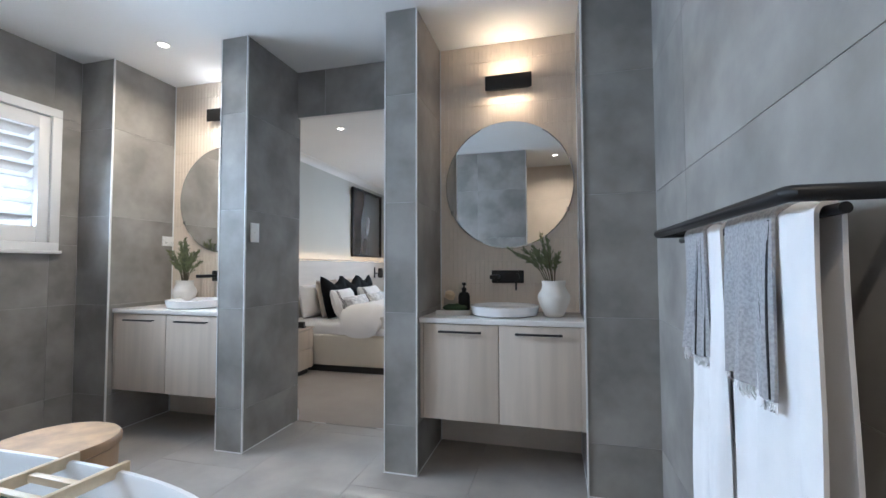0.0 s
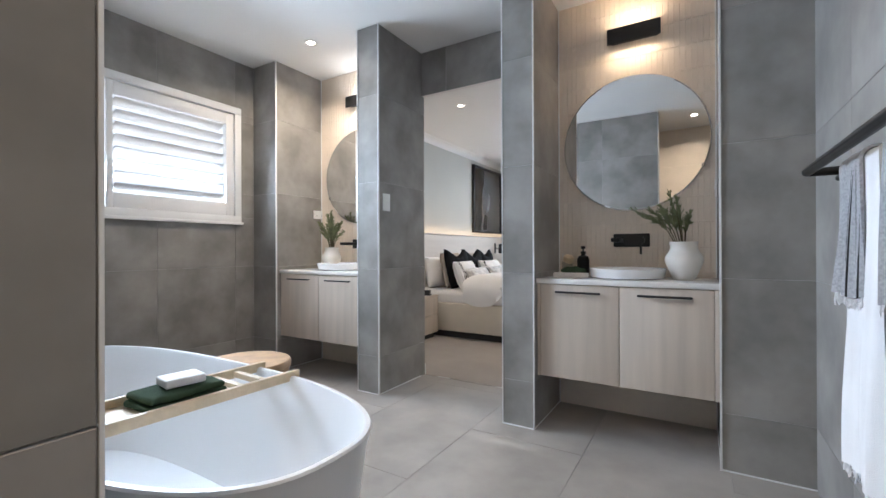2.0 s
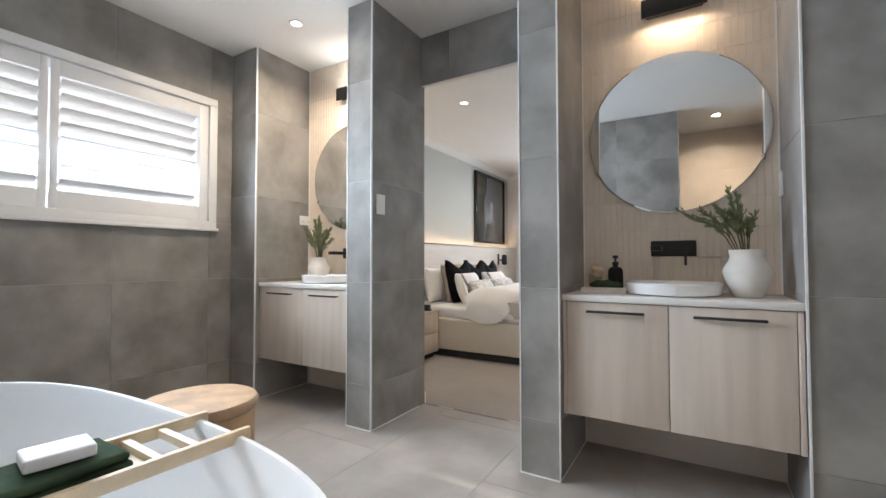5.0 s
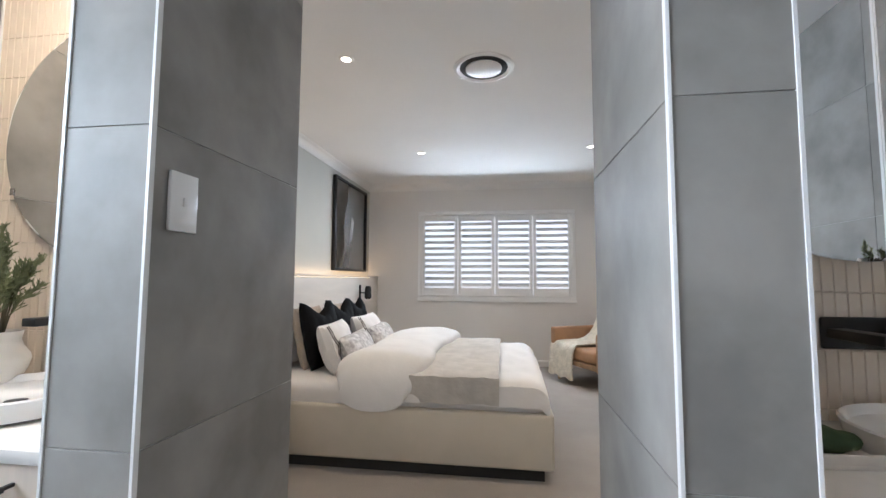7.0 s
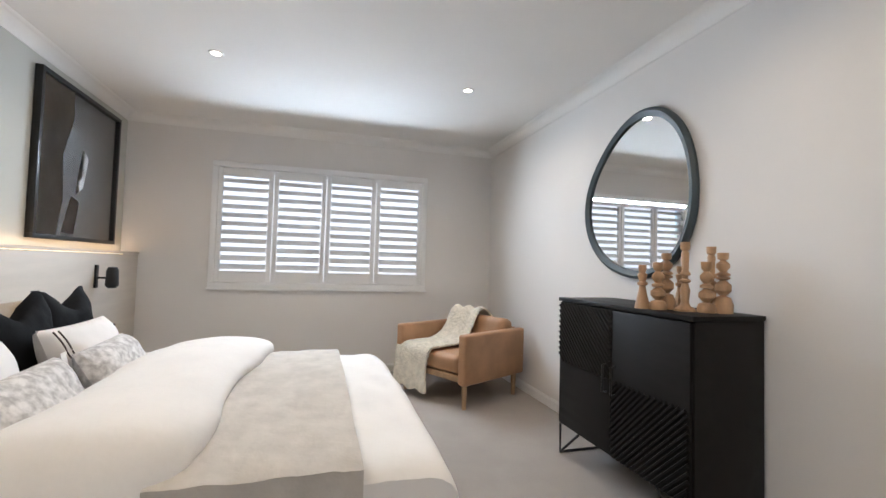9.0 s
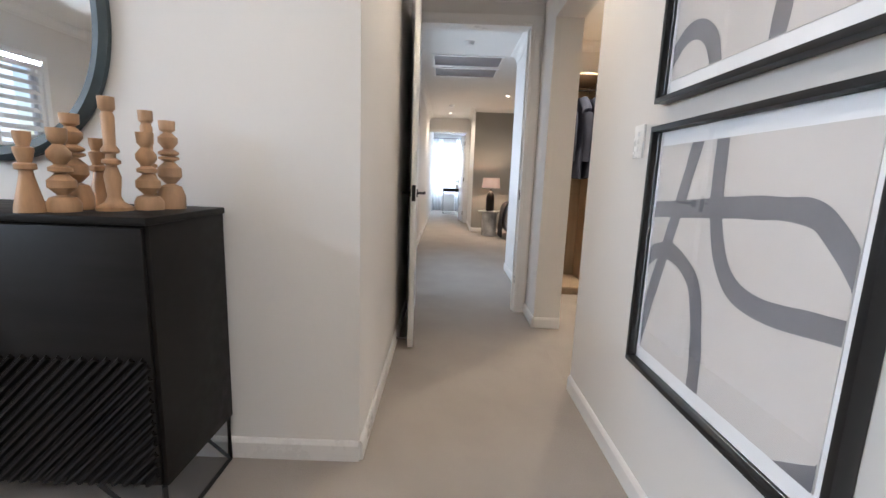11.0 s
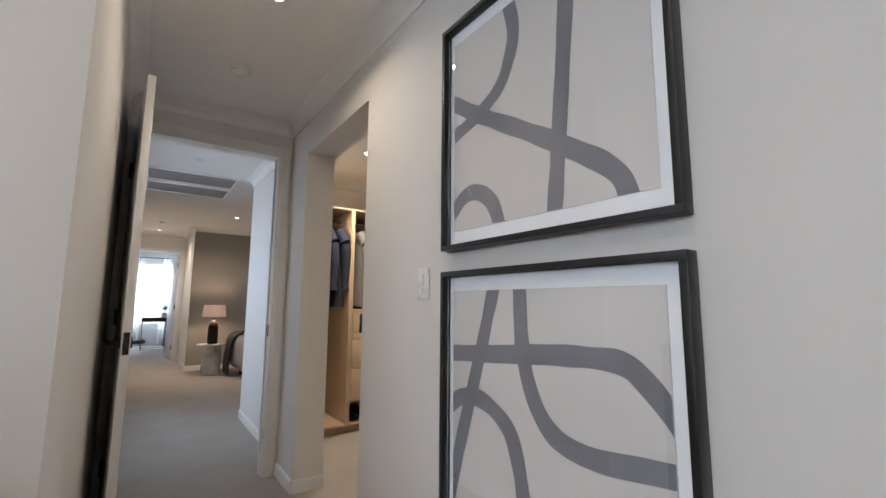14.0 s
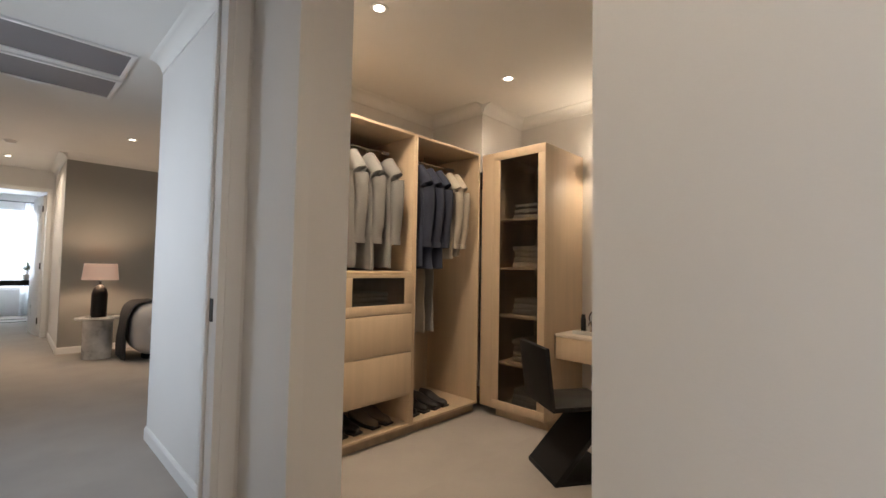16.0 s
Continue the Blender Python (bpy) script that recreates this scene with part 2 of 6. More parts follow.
SHADE_IN = glow("lit_lamp_shade", (1.0, 0.62, 0.45), 0.22)
SHADE_IN.node_tree.nodes["Principled BSDF"].inputs["Base Color"].default_value = (0.62, 0.47, 0.40, 1)

# ---- building helpers ----


def box(bm, x0, x1, y0, y1, z0, z1, bevel=0.0, seg=2):
    b2 = bmesh.new()
    bmesh.ops.create_cube(b2, size=1, matrix=Matrix.Translation(((x0 + x1) / 2, (y0 + y1) / 2, (z0 + z1) / 2)) @ Matrix.Diagonal((abs(x1 - x0), abs(y1 - y0), abs(z1 - z0), 1)))
    if bevel:
        bmesh.ops.bevel(b2, geom=b2.edges[:], offset=bevel, segments=seg, affect="EDGES", profile=0.5)
    merge(bm, b2)
    return bm


def merge(bm, b2, m=None):
    if m:
        b2.transform(m)
    me = bpy.data.meshes.new("tmp")
    b2.to_mesh(me)
    b2.free()
    bm.from_mesh(me)
    bpy.data.meshes.remove(me)


def B(*a, **k):
    return box(bmesh.new(), *a, **k)


def cyl(bm, r1, r2, depth, m, seg=32, caps=True):
    b2 = bmesh.new()
    bmesh.ops.create_cone(b2, cap_ends=caps, segments=seg, radius1=r1, radius2=r2, depth=depth)
    merge(bm, b2, m)
    return bm


def lathe(profile, seg=40):
    """A turned shape from (radius, height) pairs."""
    bm = bmesh.new()
    rings = []
    for r, z in profile:
        rings.append([bm.verts.new((r * math.cos(2 * math.pi * i / seg), r * math.sin(2 * math.pi * i / seg), z)) for i in range(seg)])
    for a, b in zip(rings, rings[1:]):
        for i in range(seg):
            bm.faces.new((a[i], a[(i + 1) % seg], b[(i + 1) % seg], b[i]))
    bmesh.ops.remove_doubles(bm, verts=bm.verts[:], dist=1e-5)
    bmesh.ops.recalc_face_normals(bm, faces=bm.faces[:])
    return bm


def tube(points, r, seg=10, closed=False):
    """A round rod through the points; r is one radius or one for each point."""
    bm = bmesh.new()
    pts = [Vector(p) for p in points]
    n = len(pts)
    rings, up = [], Vector((0, 0, 1))
    for i, p in enumerate(pts):
        if closed:
            d = pts[(i + 1) % n] - pts[i - 1]
        else:
            d = pts[min(i + 1, n - 1)] - pts[max(i - 1, 0)]
        d.normalize()
        a = d.cross(up if abs(d.dot(up)) < 0.95 else Vector((1, 0, 0))).normalized()
        b = d.cross(a)
        rad = r[i] if isinstance(r, (list, tuple)) else r
        rings.append([bm.verts.new(p + rad * (a * math.cos(2 * math.pi * k / seg) + b * math.sin(2 * math.pi * k / seg))) for k in range(seg)])
    for i in range(n if closed else n - 1):
        a, b = rings[i], rings[(i + 1) % n]
        for k in range(seg):
            bm.faces.new((a[k], a[(k + 1) % seg], b[(k + 1) % seg], b[k]))
    if not closed:
        bm.faces.new(rings[0])
        bm.faces.new(rings[-1])
    bmesh.ops.recalc_face_normals(bm, faces=bm.faces[:])
    return bm


def smooth_path(pts, steps=8):
    """Catmull-Rom points through pts."""
    out, p = [], [Vector(q) for q in pts]
    p = [p[0] * 2 - p[1], *p, p[-1] * 2 - p[-2]]
    for i in range(1, len(p) - 2):
        for s in range(steps):
            t = s / steps
            a, b, c, d = p[i - 1:i + 3]
            out.append(0.5 * (2 * b + (c - a) * t + (2 * a - 5 * b + 4 * c - d) * t * t + (3 * b - a - 3 * c + d) * t ** 3))
    out.append(p[-2])
    return out


def smooth(me, angle=40):
    me.polygons.foreach_set("use_smooth", [True] * len(me.polygons))
    me.set_sharp_from_angle(angle=radians(angle))


def part(name, bm, material, parent=None, label="", m=None, sm=True):
    """Links a bmesh as one mesh object, under a thing or a part."""
    me = bpy.data.meshes.new(name)
    bm.to_mesh(me)
    bm.free()
    me.materials.append(material)
    if sm:
        smooth(me)
    ob = new(name, me)
    if parent:
        ob.parent = parent
    if m:
        ob.matrix_basis = m
    if label:
        ob["label"] = label
    return ob


def thing(name, m, label, category, group=""):
    ob = new(name)
    ob.empty_display_size = 0.1
    ob.matrix_basis = m
    return tagged(ob, label, category, group)


def struct(name, bm, material, label, category="", sm=False):
    return tagged(part(name, bm, material, sm=sm), label, category or name.split("_")[0], kind="structure")


SHARED = {}


def piece(name, parent, size, place, material, bevel=0.0015):
    """A tile-like block that shares its mesh with others of its size."""
    key = (name, material.name, *[round(s, 3) for s in size])
    if key not in SHARED:
        b = B(-size[0] / 2, size[0] / 2, -size[1] / 2, size[1] / 2, -size[2] / 2, size[2] / 2, bevel=min(bevel, min(size) * 0.3), seg=1)
        me = bpy.data.meshes.new(name)
        b.to_mesh(me)
        b.free()
        me.materials.append(material)
        SHARED[key] = me
    ob = new(name, SHARED[key])
    ob.parent = parent
    ob.location = place
    return ob


def cuts(a, b, first, step):
    """The joints between a and b of a grid with a joint at first."""
    k = math.ceil((a - first) / step + 1e-6)
    out = [a]
    while first + k * step < b - 1e-4:
        if first + k * step - out[-1] > 0.02:
            out.append(first + k * step)
        k += 1
    if b - out[-1] < 0.02 and len(out) > 1:
        out.pop()
    return [*out, b]


JZ, STEPZ = 0.262, 0.612
TILE_JOBS = []


def tile_face(parent, axis, at, side, u0, u1, z0, z1, ufirst=0.0, ustep=1.224, hole=None, material=None):
    """Large tiles on an upright face; built at the end of the file."""
    TILE_JOBS.append((parent, axis, at, side, u0, u1, z0, z1, ufirst, ustep, hole, material or TILE))


def lay_tiles():
    th, gap = 0.003, 0.002
    for parent, axis, at, side, u0, u1, z0, z1, uf, us, hole, material in TILE_JOBS:
        us_, zs_ = cuts(u0, u1, uf, us), cuts(z0, z1, JZ, STEPZ)
        if hole:
            us_ = sorted(set([*us_, hole[0], hole[1]]))
            zs_ = sorted(set([*zs_, hole[2], hole[3]]))
        for a, b in zip(us_, us_[1:]):
            for c, d in zip(zs_, zs_[1:]):
                if hole and hole[0] - 1e-4 <= a and b <= hole[1] + 1e-4 and hole[2] - 1e-4 <= c and d <= hole[3] + 1e-4:
                    continue
                w, h, mid = b - a - gap, d - c - gap, at + side * th / 2
                if axis == "x":
                    piece("wall_tile", parent, (th, w, h), (mid, (a + b) / 2, (c + d) / 2), material, 0.0008)
                else:
                    piece("wall_tile", parent, (w, th, h), ((a + b) / 2, mid, (c + d) / 2), material, 0.0008)

# ---- structure: bathroom ----
H = 2.59
floor_b = struct("floor", B(-3.25, 0.90, -0.75, 3.11, -0.1, -0.010), GROUT, "grey concrete-look tiled bathroom floor", "floor")
floor_c = struct("floor_carpet", B(-3.45, 2.85, 3.11, 8.35, -0.1, 0.0), CARPET, "warm grey loop-pile carpet", "carpet")
struct("floor_hall", B(2.85, 15.0, -0.2, 4.3, -0.1, 0.0), CARPET, "warm grey loop-pile carpet in the hall", "carpet")
struct("floor_closet", B(0.90, 2.85, -0.2, 3.11, -0.1, 0.0), CARPET, "warm grey carpet in the walk-in wardrobe", "carpet")
struct("ceiling", B(-3.45, 2.85, -0.75, 8.35, H, H + 0.1), CEIL, "smooth white painted plasterboard ceiling")
struct("ceiling_hall", B(2.85, 15.0, -0.75, 4.5, H, H + 0.1), CEIL, "white painted hall ceiling", "ceiling")

WO = (0.56, 2.37, 1.285, 2.155)          # bathroom window opening: y0 y1 z0 z1
w = bmesh.new()
for y0, y1, z0, z1 in ((-0.75, WO[0], -0.1, H), (WO[1], 3.13, -0.1, H), (WO[0], WO[1], -0.1, WO[2]), (WO[0], WO[1], WO[3] + 0.06, H)):
    box(w, -3.16, -3.043, y0, y1, z0, z1)
wall_w = struct("wall_west", w, GROUT, "grey concrete-look tiled wall with a shuttered window", "wall")
tile_face(wall_w, "x", -3.043, 1, 0.378, 2.54, 0, H, 0.55, 1.224, hole=WO)

w = B(0.693, 0.85, -0.75, 3.03, -0.1, H)
wall_e = struct("wall_east", w, GROUT, "grey concrete-look tiled bathroom wall with the towel rail", "wall")
tile_face(wall_e, "x", 0.693, -1, -0.6, 2.55, 0, H, 2.06, 1.224)

w = B(-3.043, -0.128, 0.231, 0.375, 0, H)
nib = struct("wall_nib", w, GROUT, "tiled nib wall between bath and shower", "wall")
tile_face(nib, "y", 0.375, 1, -3.04, -0.125, 0, H, -0.74)
tile_face(nib, "y", 0.231, -1, -1.2, -0.125, 0, H, -0.74)
tile_face(nib, "x", -0.128, 1, 0.231, 0.375, 0, H, 5.0)
w = B(-1.35, 0.693, -0.75, -0.603, 0, H)
back = struct("wall_south", w, FINGER_GROUT, "cream tiled shower wall", "wall")
tile_face(back, "y", -0.603, 1, -1.2, 0.69, 0, H, -0.2, 0.612, material=FINGER)
w = B(-1.35, -1.203, -0.603, 0.231, 0, H)
sh = struct("wall_shower", w, GROUT, "grey tiled shower side wall", "wall")
tile_face(sh, "x", -1.203, 1, -0.6, 0.228, 0, H, 5.0)


def pier(name, x0, x1, y0, y1, faces, label):
    """A tiled pier; faces are any of w, e, s."""
    o = 0.003
    p = struct(name, B(x0 + o * ("w" in faces), x1 - o * ("e" in faces), y0 + o, y1, 0, H), GROUT, label, "wall")
    tile_face(p, "y", y0 + o, -1, x0, x1, 0, H, 50.0)
    if "w" in faces:
        tile_face(p, "x", x0 + o, -1, y0, 3.109 if x0 == -0.709 else y1 - 0.004, 0, H, 50.0)
    if "e" in faces:
        tile_face(p, "x", x1 - o, 1, y0, 3.109 if x1 == -1.638 else y1 - 0.004, 0, H, 50.0)
    for c, k in ((x0, "w"), (x1, "e")):
        if k in faces:
            b = B(c - 0.003, c + 0.003, y0 - 0.003, y0 + 0.009, 0, H)
            t = part("edge_trim", b, TRIM, p, "slim white metal tile edge trim", sm=False)
    bd = B(x0 - 0.003, x1 + 0.003, y0 - 0.004, y0 - 0.0005, 0, 0.006)
    for k, c in (("w", x0 - 0.0018), ("e", x1 + 0.0018)):
        if k in faces:
            box(bd, c - 0.0016, c + 0.0016, y0 - 0.0005, y1 - 0.02, 0, 0.006)
    part("base_bead", bd, TRIM, p, "thin white sealant bead at the floor", sm=False)
    return p


pier("wall_pier_1", -3.04, -2.744, 2.54, 3.05, "e", "grey tiled pier beside the vanity recess")
pier("wall_pier_2", -1.83, -1.638, 2.53, 3.063, "we", "grey tiled partition beside the bedroom opening")
pier("wall_pier_3", -0.709, -0.522, 2.53, 3.063, "we", "grey tiled partition beside the vanity recess")
pier("wall_pier_4", 0.358, 0.693, 2.545, 3.05, "w", "grey tiled pier at the recess and the towel wall")
part("edge_trim", B(-0.128, -0.1245, 0.3755, 0.379, 0, H), TRIM, nib, "slim white metal tile edge trim", sm=False)

# the wall between bathroom and bedroom, in the stretches between its openings
w = bmesh.new()
for x0, x1, z0, z1 in ((-3.45, -1.641, 0, H), (-0.706, 1.465, 0, H), (2.455, 2.95, 0, H), (1.465, 2.455, 2.275, H)):
    box(w, x0, x1, 3.063, 3.11, z0, z1)
struct("wall_bedroom_south", w, WALLP, "off-white painted bedroom wall", "wall")
struct("wall_closet_reveal", box(box(B(1.355, 1.465, 2.91, 3.063, 0, H), 2.455, 2.95, 2.91, 3.063, 0, H), 1.465, 2.455, 2.91, 3.063, 2.275, H), WALLP, "off-white painted wardrobe wall", "wall")
hd = struct("wall_header", B(-1.641, -0.706, 3.072, 3.11, 2.245, H), WALLP, "tiled header over the bedroom opening", "wall")
tile_face(hd, "y", 3.072, -1, -1.638, -0.709, 2.245, H, 50)
struct("trim_threshold", B(-1.638, -0.709, 3.10, 3.112, -0.01, 0.002), CHROME, "metal threshold strip between tile and carpet", "trim")

FTILES = []
for bx, nm in (((-2.744, -1.83), "w"), ((-0.522, 0.358), "e")):
    bw = struct("wall_recess", B(bx[0], bx[1], 3.0445, 3.063, 0, H), FINGER_GROUT, "recess wall of cream vertical finger tiles", "wall")
    FTILES.append((bw, bx, nm))
    for c, s in ((bx[0], 1), (bx[1], -1)):
        part("edge_trim", B(c - 0.001 * s, c + 0.006 * s, 3.035, 3.045, 0, H), TRIM, bw, "slim white corner bead", sm=False)
part("edge_trim", B(0.352, 0.358, 2.536, 2.548, 0, H), TRIM, bw, "white edge trim", sm=False)

# ---- structure: bedroom, corridor, wardrobe, hall ----
BWO = (-2.176, -0.033, 0.948, 2.147)
w = bmesh.new()
for x0, x1, z0, z1 in ((-3.45, BWO[0], 0, H), (BWO[1], 0.95, 0, H), (BWO[0], BWO[1], 0, BWO[2]), (BWO[0], BWO[1], BWO[3], H)):
    box(w, x0, x1, 7.95, 8.07, z0, z1)
struct("wall_north", w, WALLP, "off-white painted bedroom wall with a shuttered window", "wall")
struct("wall_headboard", B(-3.12, -2.98, 3.11, 7.95, 0, H), SAGE, "pale sage wallpapered wall above the headboard", "wall")
struct("wall_bedroom_east", B(0.805, 0.905, 4.15, 7.95, 0, H), WALLP, "off-white painted wall behind the sideboard", "wall")
struct("wall_corridor", B(0.905, 2.95, 4.15, 4.28, 0, H), WALLP, "off-white painted entry wall", "wall")
w = B(2.84, 2.95, 3.11, 3.185, 0, H)
box(w, 2.84, 2.95, 4.10, 4.15, 0, H)
box(w, 2.84, 2.95, 3.185, 4.10, 2.355, H)
struct("wall_entry", w, WALLP, "off-white painted wall round the bedroom doorway", "wall")
struct("wall_hall_right", B(2.95, 4.63, 2.936, 3.036, 0, H), WALLP, "off-white painted hall wall", "wall")
struct("wall_hall_return", B(4.53, 4.63, -0.2, 2.936, 0, H), WALLP, "off-white painted return wall", "wall")
# opening and window frame below are assumed, added to admit the hall's fill
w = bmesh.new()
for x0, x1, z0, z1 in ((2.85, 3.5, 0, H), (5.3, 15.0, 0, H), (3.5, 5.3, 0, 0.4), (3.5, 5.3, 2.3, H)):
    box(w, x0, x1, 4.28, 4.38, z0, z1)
struct("wall_hall_left", w, WALLP, "off-white painted long hall wall with an added window opening", "wall")
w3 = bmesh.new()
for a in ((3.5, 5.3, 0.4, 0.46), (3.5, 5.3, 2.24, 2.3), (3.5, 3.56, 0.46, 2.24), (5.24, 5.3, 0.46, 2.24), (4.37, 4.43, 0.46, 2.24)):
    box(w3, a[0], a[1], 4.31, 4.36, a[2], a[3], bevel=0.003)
struct("window_3", w3, SHUT, "white framed window added out of view to light the hall", "window")
struct("wall_grey", B(8.46, 8.56, -0.2, 3.25, 0, H), GREYW, "warm grey feature wall behind the lamp", "wall")
struct("wall_nook", B(4.63, 8.46, -0.3, -0.2, 0, H), WALLP, "off-white sitting nook wall", "wall")
struct("wall_hall_end", B(8.56, 10.2, 3.15, 3.25, 0, H), WALLP, "off-white painted wall at the end of the hall", "wall")
w = B(10.2, 10.3, 3.25, 3.34, 0, H)
box(w, 10.2, 10.3, 3.34, 4.28, 2.25, H)
box(w, 10.2, 10.3, 2.2, 3.25, 0, H)
struct("wall_far_door", w, WALLP, "off-white wall round the far doorway", "wall")
w = bmesh.new()
for y0, y1, z0, z1 in ((2.2, 2.9, 0, H), (2.9, 4.28, 0, 0.55), (2.9, 4.28, 2.3, H)):
    box(w, 14.0, 14.1, y0, y1, z0, z1)
struct("wall_far", w, WALLP, "off-white wall of the far room with a bright window", "wall")
struct("wall_far_side", B(10.3, 14.1, 2.1, 2.2, 0, H), WALLP, "off-white side wall of the far room", "wall")
# wardrobe room
struct("wall_closet_east", B(4.04, 4.14, -0.2, 2.936, 0, H), WALLP, "cream painted wardrobe wall", "wall")
struct("wall_closet_south", B(0.85, 4.04, 0.27, 0.37, 0, H), WALLP, "cream painted wardrobe wall behind the dressing table", "wall")
struct("wall_closet_west", B(0.85, 0.95, 0.37, 3.063, 0, H), WALLP, "cream painted wardrobe wall", "wall")
struct("wall_closet_bulkhead", B(3.44, 4.04, 0.37, 0.96, 2.0, H), WALLP, "boxed bulkhead above the corner of the wardrobe", "wall")


def skirt(points, h=0.085, t=0.014, side=1):
    """A skirting board along a plan line of points; side says on which hand of the line it stands."""
    bm = bmesh.new()
    for (x0, y0), (x1, y1) in zip(points, points[1:]):
        d = Vector((x1 - x0, y1 - y0, 0))
        nrm = Vector((-d.y, d.x, 0)).normalized() * t * side
        prof = ((0, 0), (1, 0), (1, h - 0.018), (0.55, h - 0.004), (0.3, h), (0, h))
        ends = []
        for px, py, ext in ((x0, y0, -t), (x1, y1, t)):
            e = d.normalized() * 0
            ends.append([bm.verts.new((px + nrm.x * k + e.x, py + nrm.y * k + e.y, z)) for k, z in prof])
        a, b = ends
        for i in range(len(prof)):
            j = (i + 1) % len(prof)
            bm.faces.new((a[i], a[j], b[j], b[i]))
        bm.faces.new(a)
        bm.faces.new(b)
    bmesh.ops.recalc_face_normals(bm, faces=bm.faces[:])
    return bm


def cornice(points, s=0.085, side=1):
    """A coved cornice along the top of walls."""
    bm = bmesh.new()
    n = 7
    for (x0, y0), (x1, y1) in zip(points, points[1:]):
        d = Vector((x1 - x0, y1 - y0, 0))
        nrm = Vector((-d.y, d.x, 0)).normalized() * side
        prof = [(0, H), (0, H - s), (0.008, H - s)] + [(s - 0.008 - (s - 0.016) * math.cos(math.pi / 2 * i / n), H - s + 0.006 + (s - 0.014) * math.sin(math.pi / 2 * i / n)) for i in range(n + 1)] + [(s, H)]
        ends = [[bm.verts.new((px + nrm.x * k, py + nrm.y * k, z)) for k, z in prof] for px, py in ((x0, y0), (x1, y1))]
        a, b = ends
        for i in range(len(prof)):
            j = (i + 1) % len(prof)
            bm.faces.new((a[i], a[j], b[j], b[i]))
        bm.faces.new(a)
        bm.faces.new(b)
    bmesh.ops.recalc_face_normals(bm, faces=bm.faces[:])
    return bm


SK = "white painted timber skirting board"
for i, (pts, sd) in enumerate((
    (((-0.709, 3.11), (1.465, 3.11)), 1), (((2.455, 3.11), (2.84, 3.11)), 1), (((2.84, 3.11), (2.84, 3.125)), 1),
    (((0.905, 4.15), (2.84, 4.15)), -1), (((0.805, 7.95), (0.805, 4.15)), -1), (((0.805, 4.15), (0.92, 4.15)), -1),
    (((-2.83, 7.95), (0.805, 7.95)), -1), (((2.455, 2.91), (2.455, 3.11)), 1), (((4.63, 3.036), (4.63, -0.2)), 1),
    (((2.95, 3.036), (4.63, 3.036)), 1), (((8.46, 3.25), (8.46, -0.2)), -1), (((8.46, 3.25), (10.2, 3.25)), 1), (((2.95, 4.28), (10.2, 4.28)), -1),
    (((-2.98, 3.11), (-1.638, 3.11)), 1))):
    struct("baseboard", skirt(pts, side=sd), GLOSSW, SK, "skirting")
for pts, sd in ((((-2.98, 3.11), (-2.98, 7.95)), -1), (((-2.98, 7.95), (0.805, 7.95)), -1), (((0.805, 7.95), (0.805, 4.15)), -1),
                (((0.805, 4.15), (2.84, 4.15)), -1), (((-2.98, 3.11), (2.84, 3.11)), 1), (((2.84, 3.11), (2.84, 4.15)), 1),
                (((2.95, 3.036), (4.63, 3.036)), 1), (((4.63, 3.036), (4.63, -0.2)), 1), (((8.46, 3.25), (8.46, -0.2)), -1), (((8.46, 3.25), (10.2, 3.25)), 1), (((2.95, 4.28), (10.2, 4.28)), -1),
                (((4.04, 2.93), (4.04, 0.96)), -1), (((4.04, 0.96), (3.44, 0.96)), -1), (((3.44, 0.96), (3.44, 0.37)), -1), (((3.44, 0.37), (0.95, 0.37)), -1)):
    struct("trim_cornice", cornice(pts, side=sd), CEIL, "white coved plaster cornice", "cornice", sm=True)

# door linings
w = B(2.825, 2.965, 3.185, 3.21, 0, 2.355, bevel=0.002)
box(w, 2.825, 2.965, 4.075, 4.10, 0, 2.355, bevel=0.002)
box(w, 2.825, 2.965, 3.21, 4.075, 2.33, 2.355, bevel=0.002)
for x0, x1 in ((2.825, 2.84), (2.95, 2.965)):
    box(w, x0, x1, 3.127, 3.185, 0, 2.41, bevel=0.003)
    box(w, x0, x1, 3.185, 4.145, 2.355, 2.41, bevel=0.003)
box(w, 2.90, 2.92, 3.21, 3.222, 0, 2.33, bevel=0.002)
door_frame = struct("trim_door_frame", w, GLOSSW, "white painted door lining and architrave", "door frame")
part("strike_plate", B(2.862, 2.894, 3.208, 3.213, 0.975, 1.06, bevel=0.001), BLACK, door_frame, "black metal strike plate")
w = B(10.185, 10.2, 3.28, 3.34, 0, 2.31, bevel=0.003)
box(w, 10.185, 10.2, 3.34, 4.26, 2.25, 2.31, bevel=0.003)
struct("trim_far_frame", w, GLOSSW, "white painted architrave of the far doorway", "door frame")


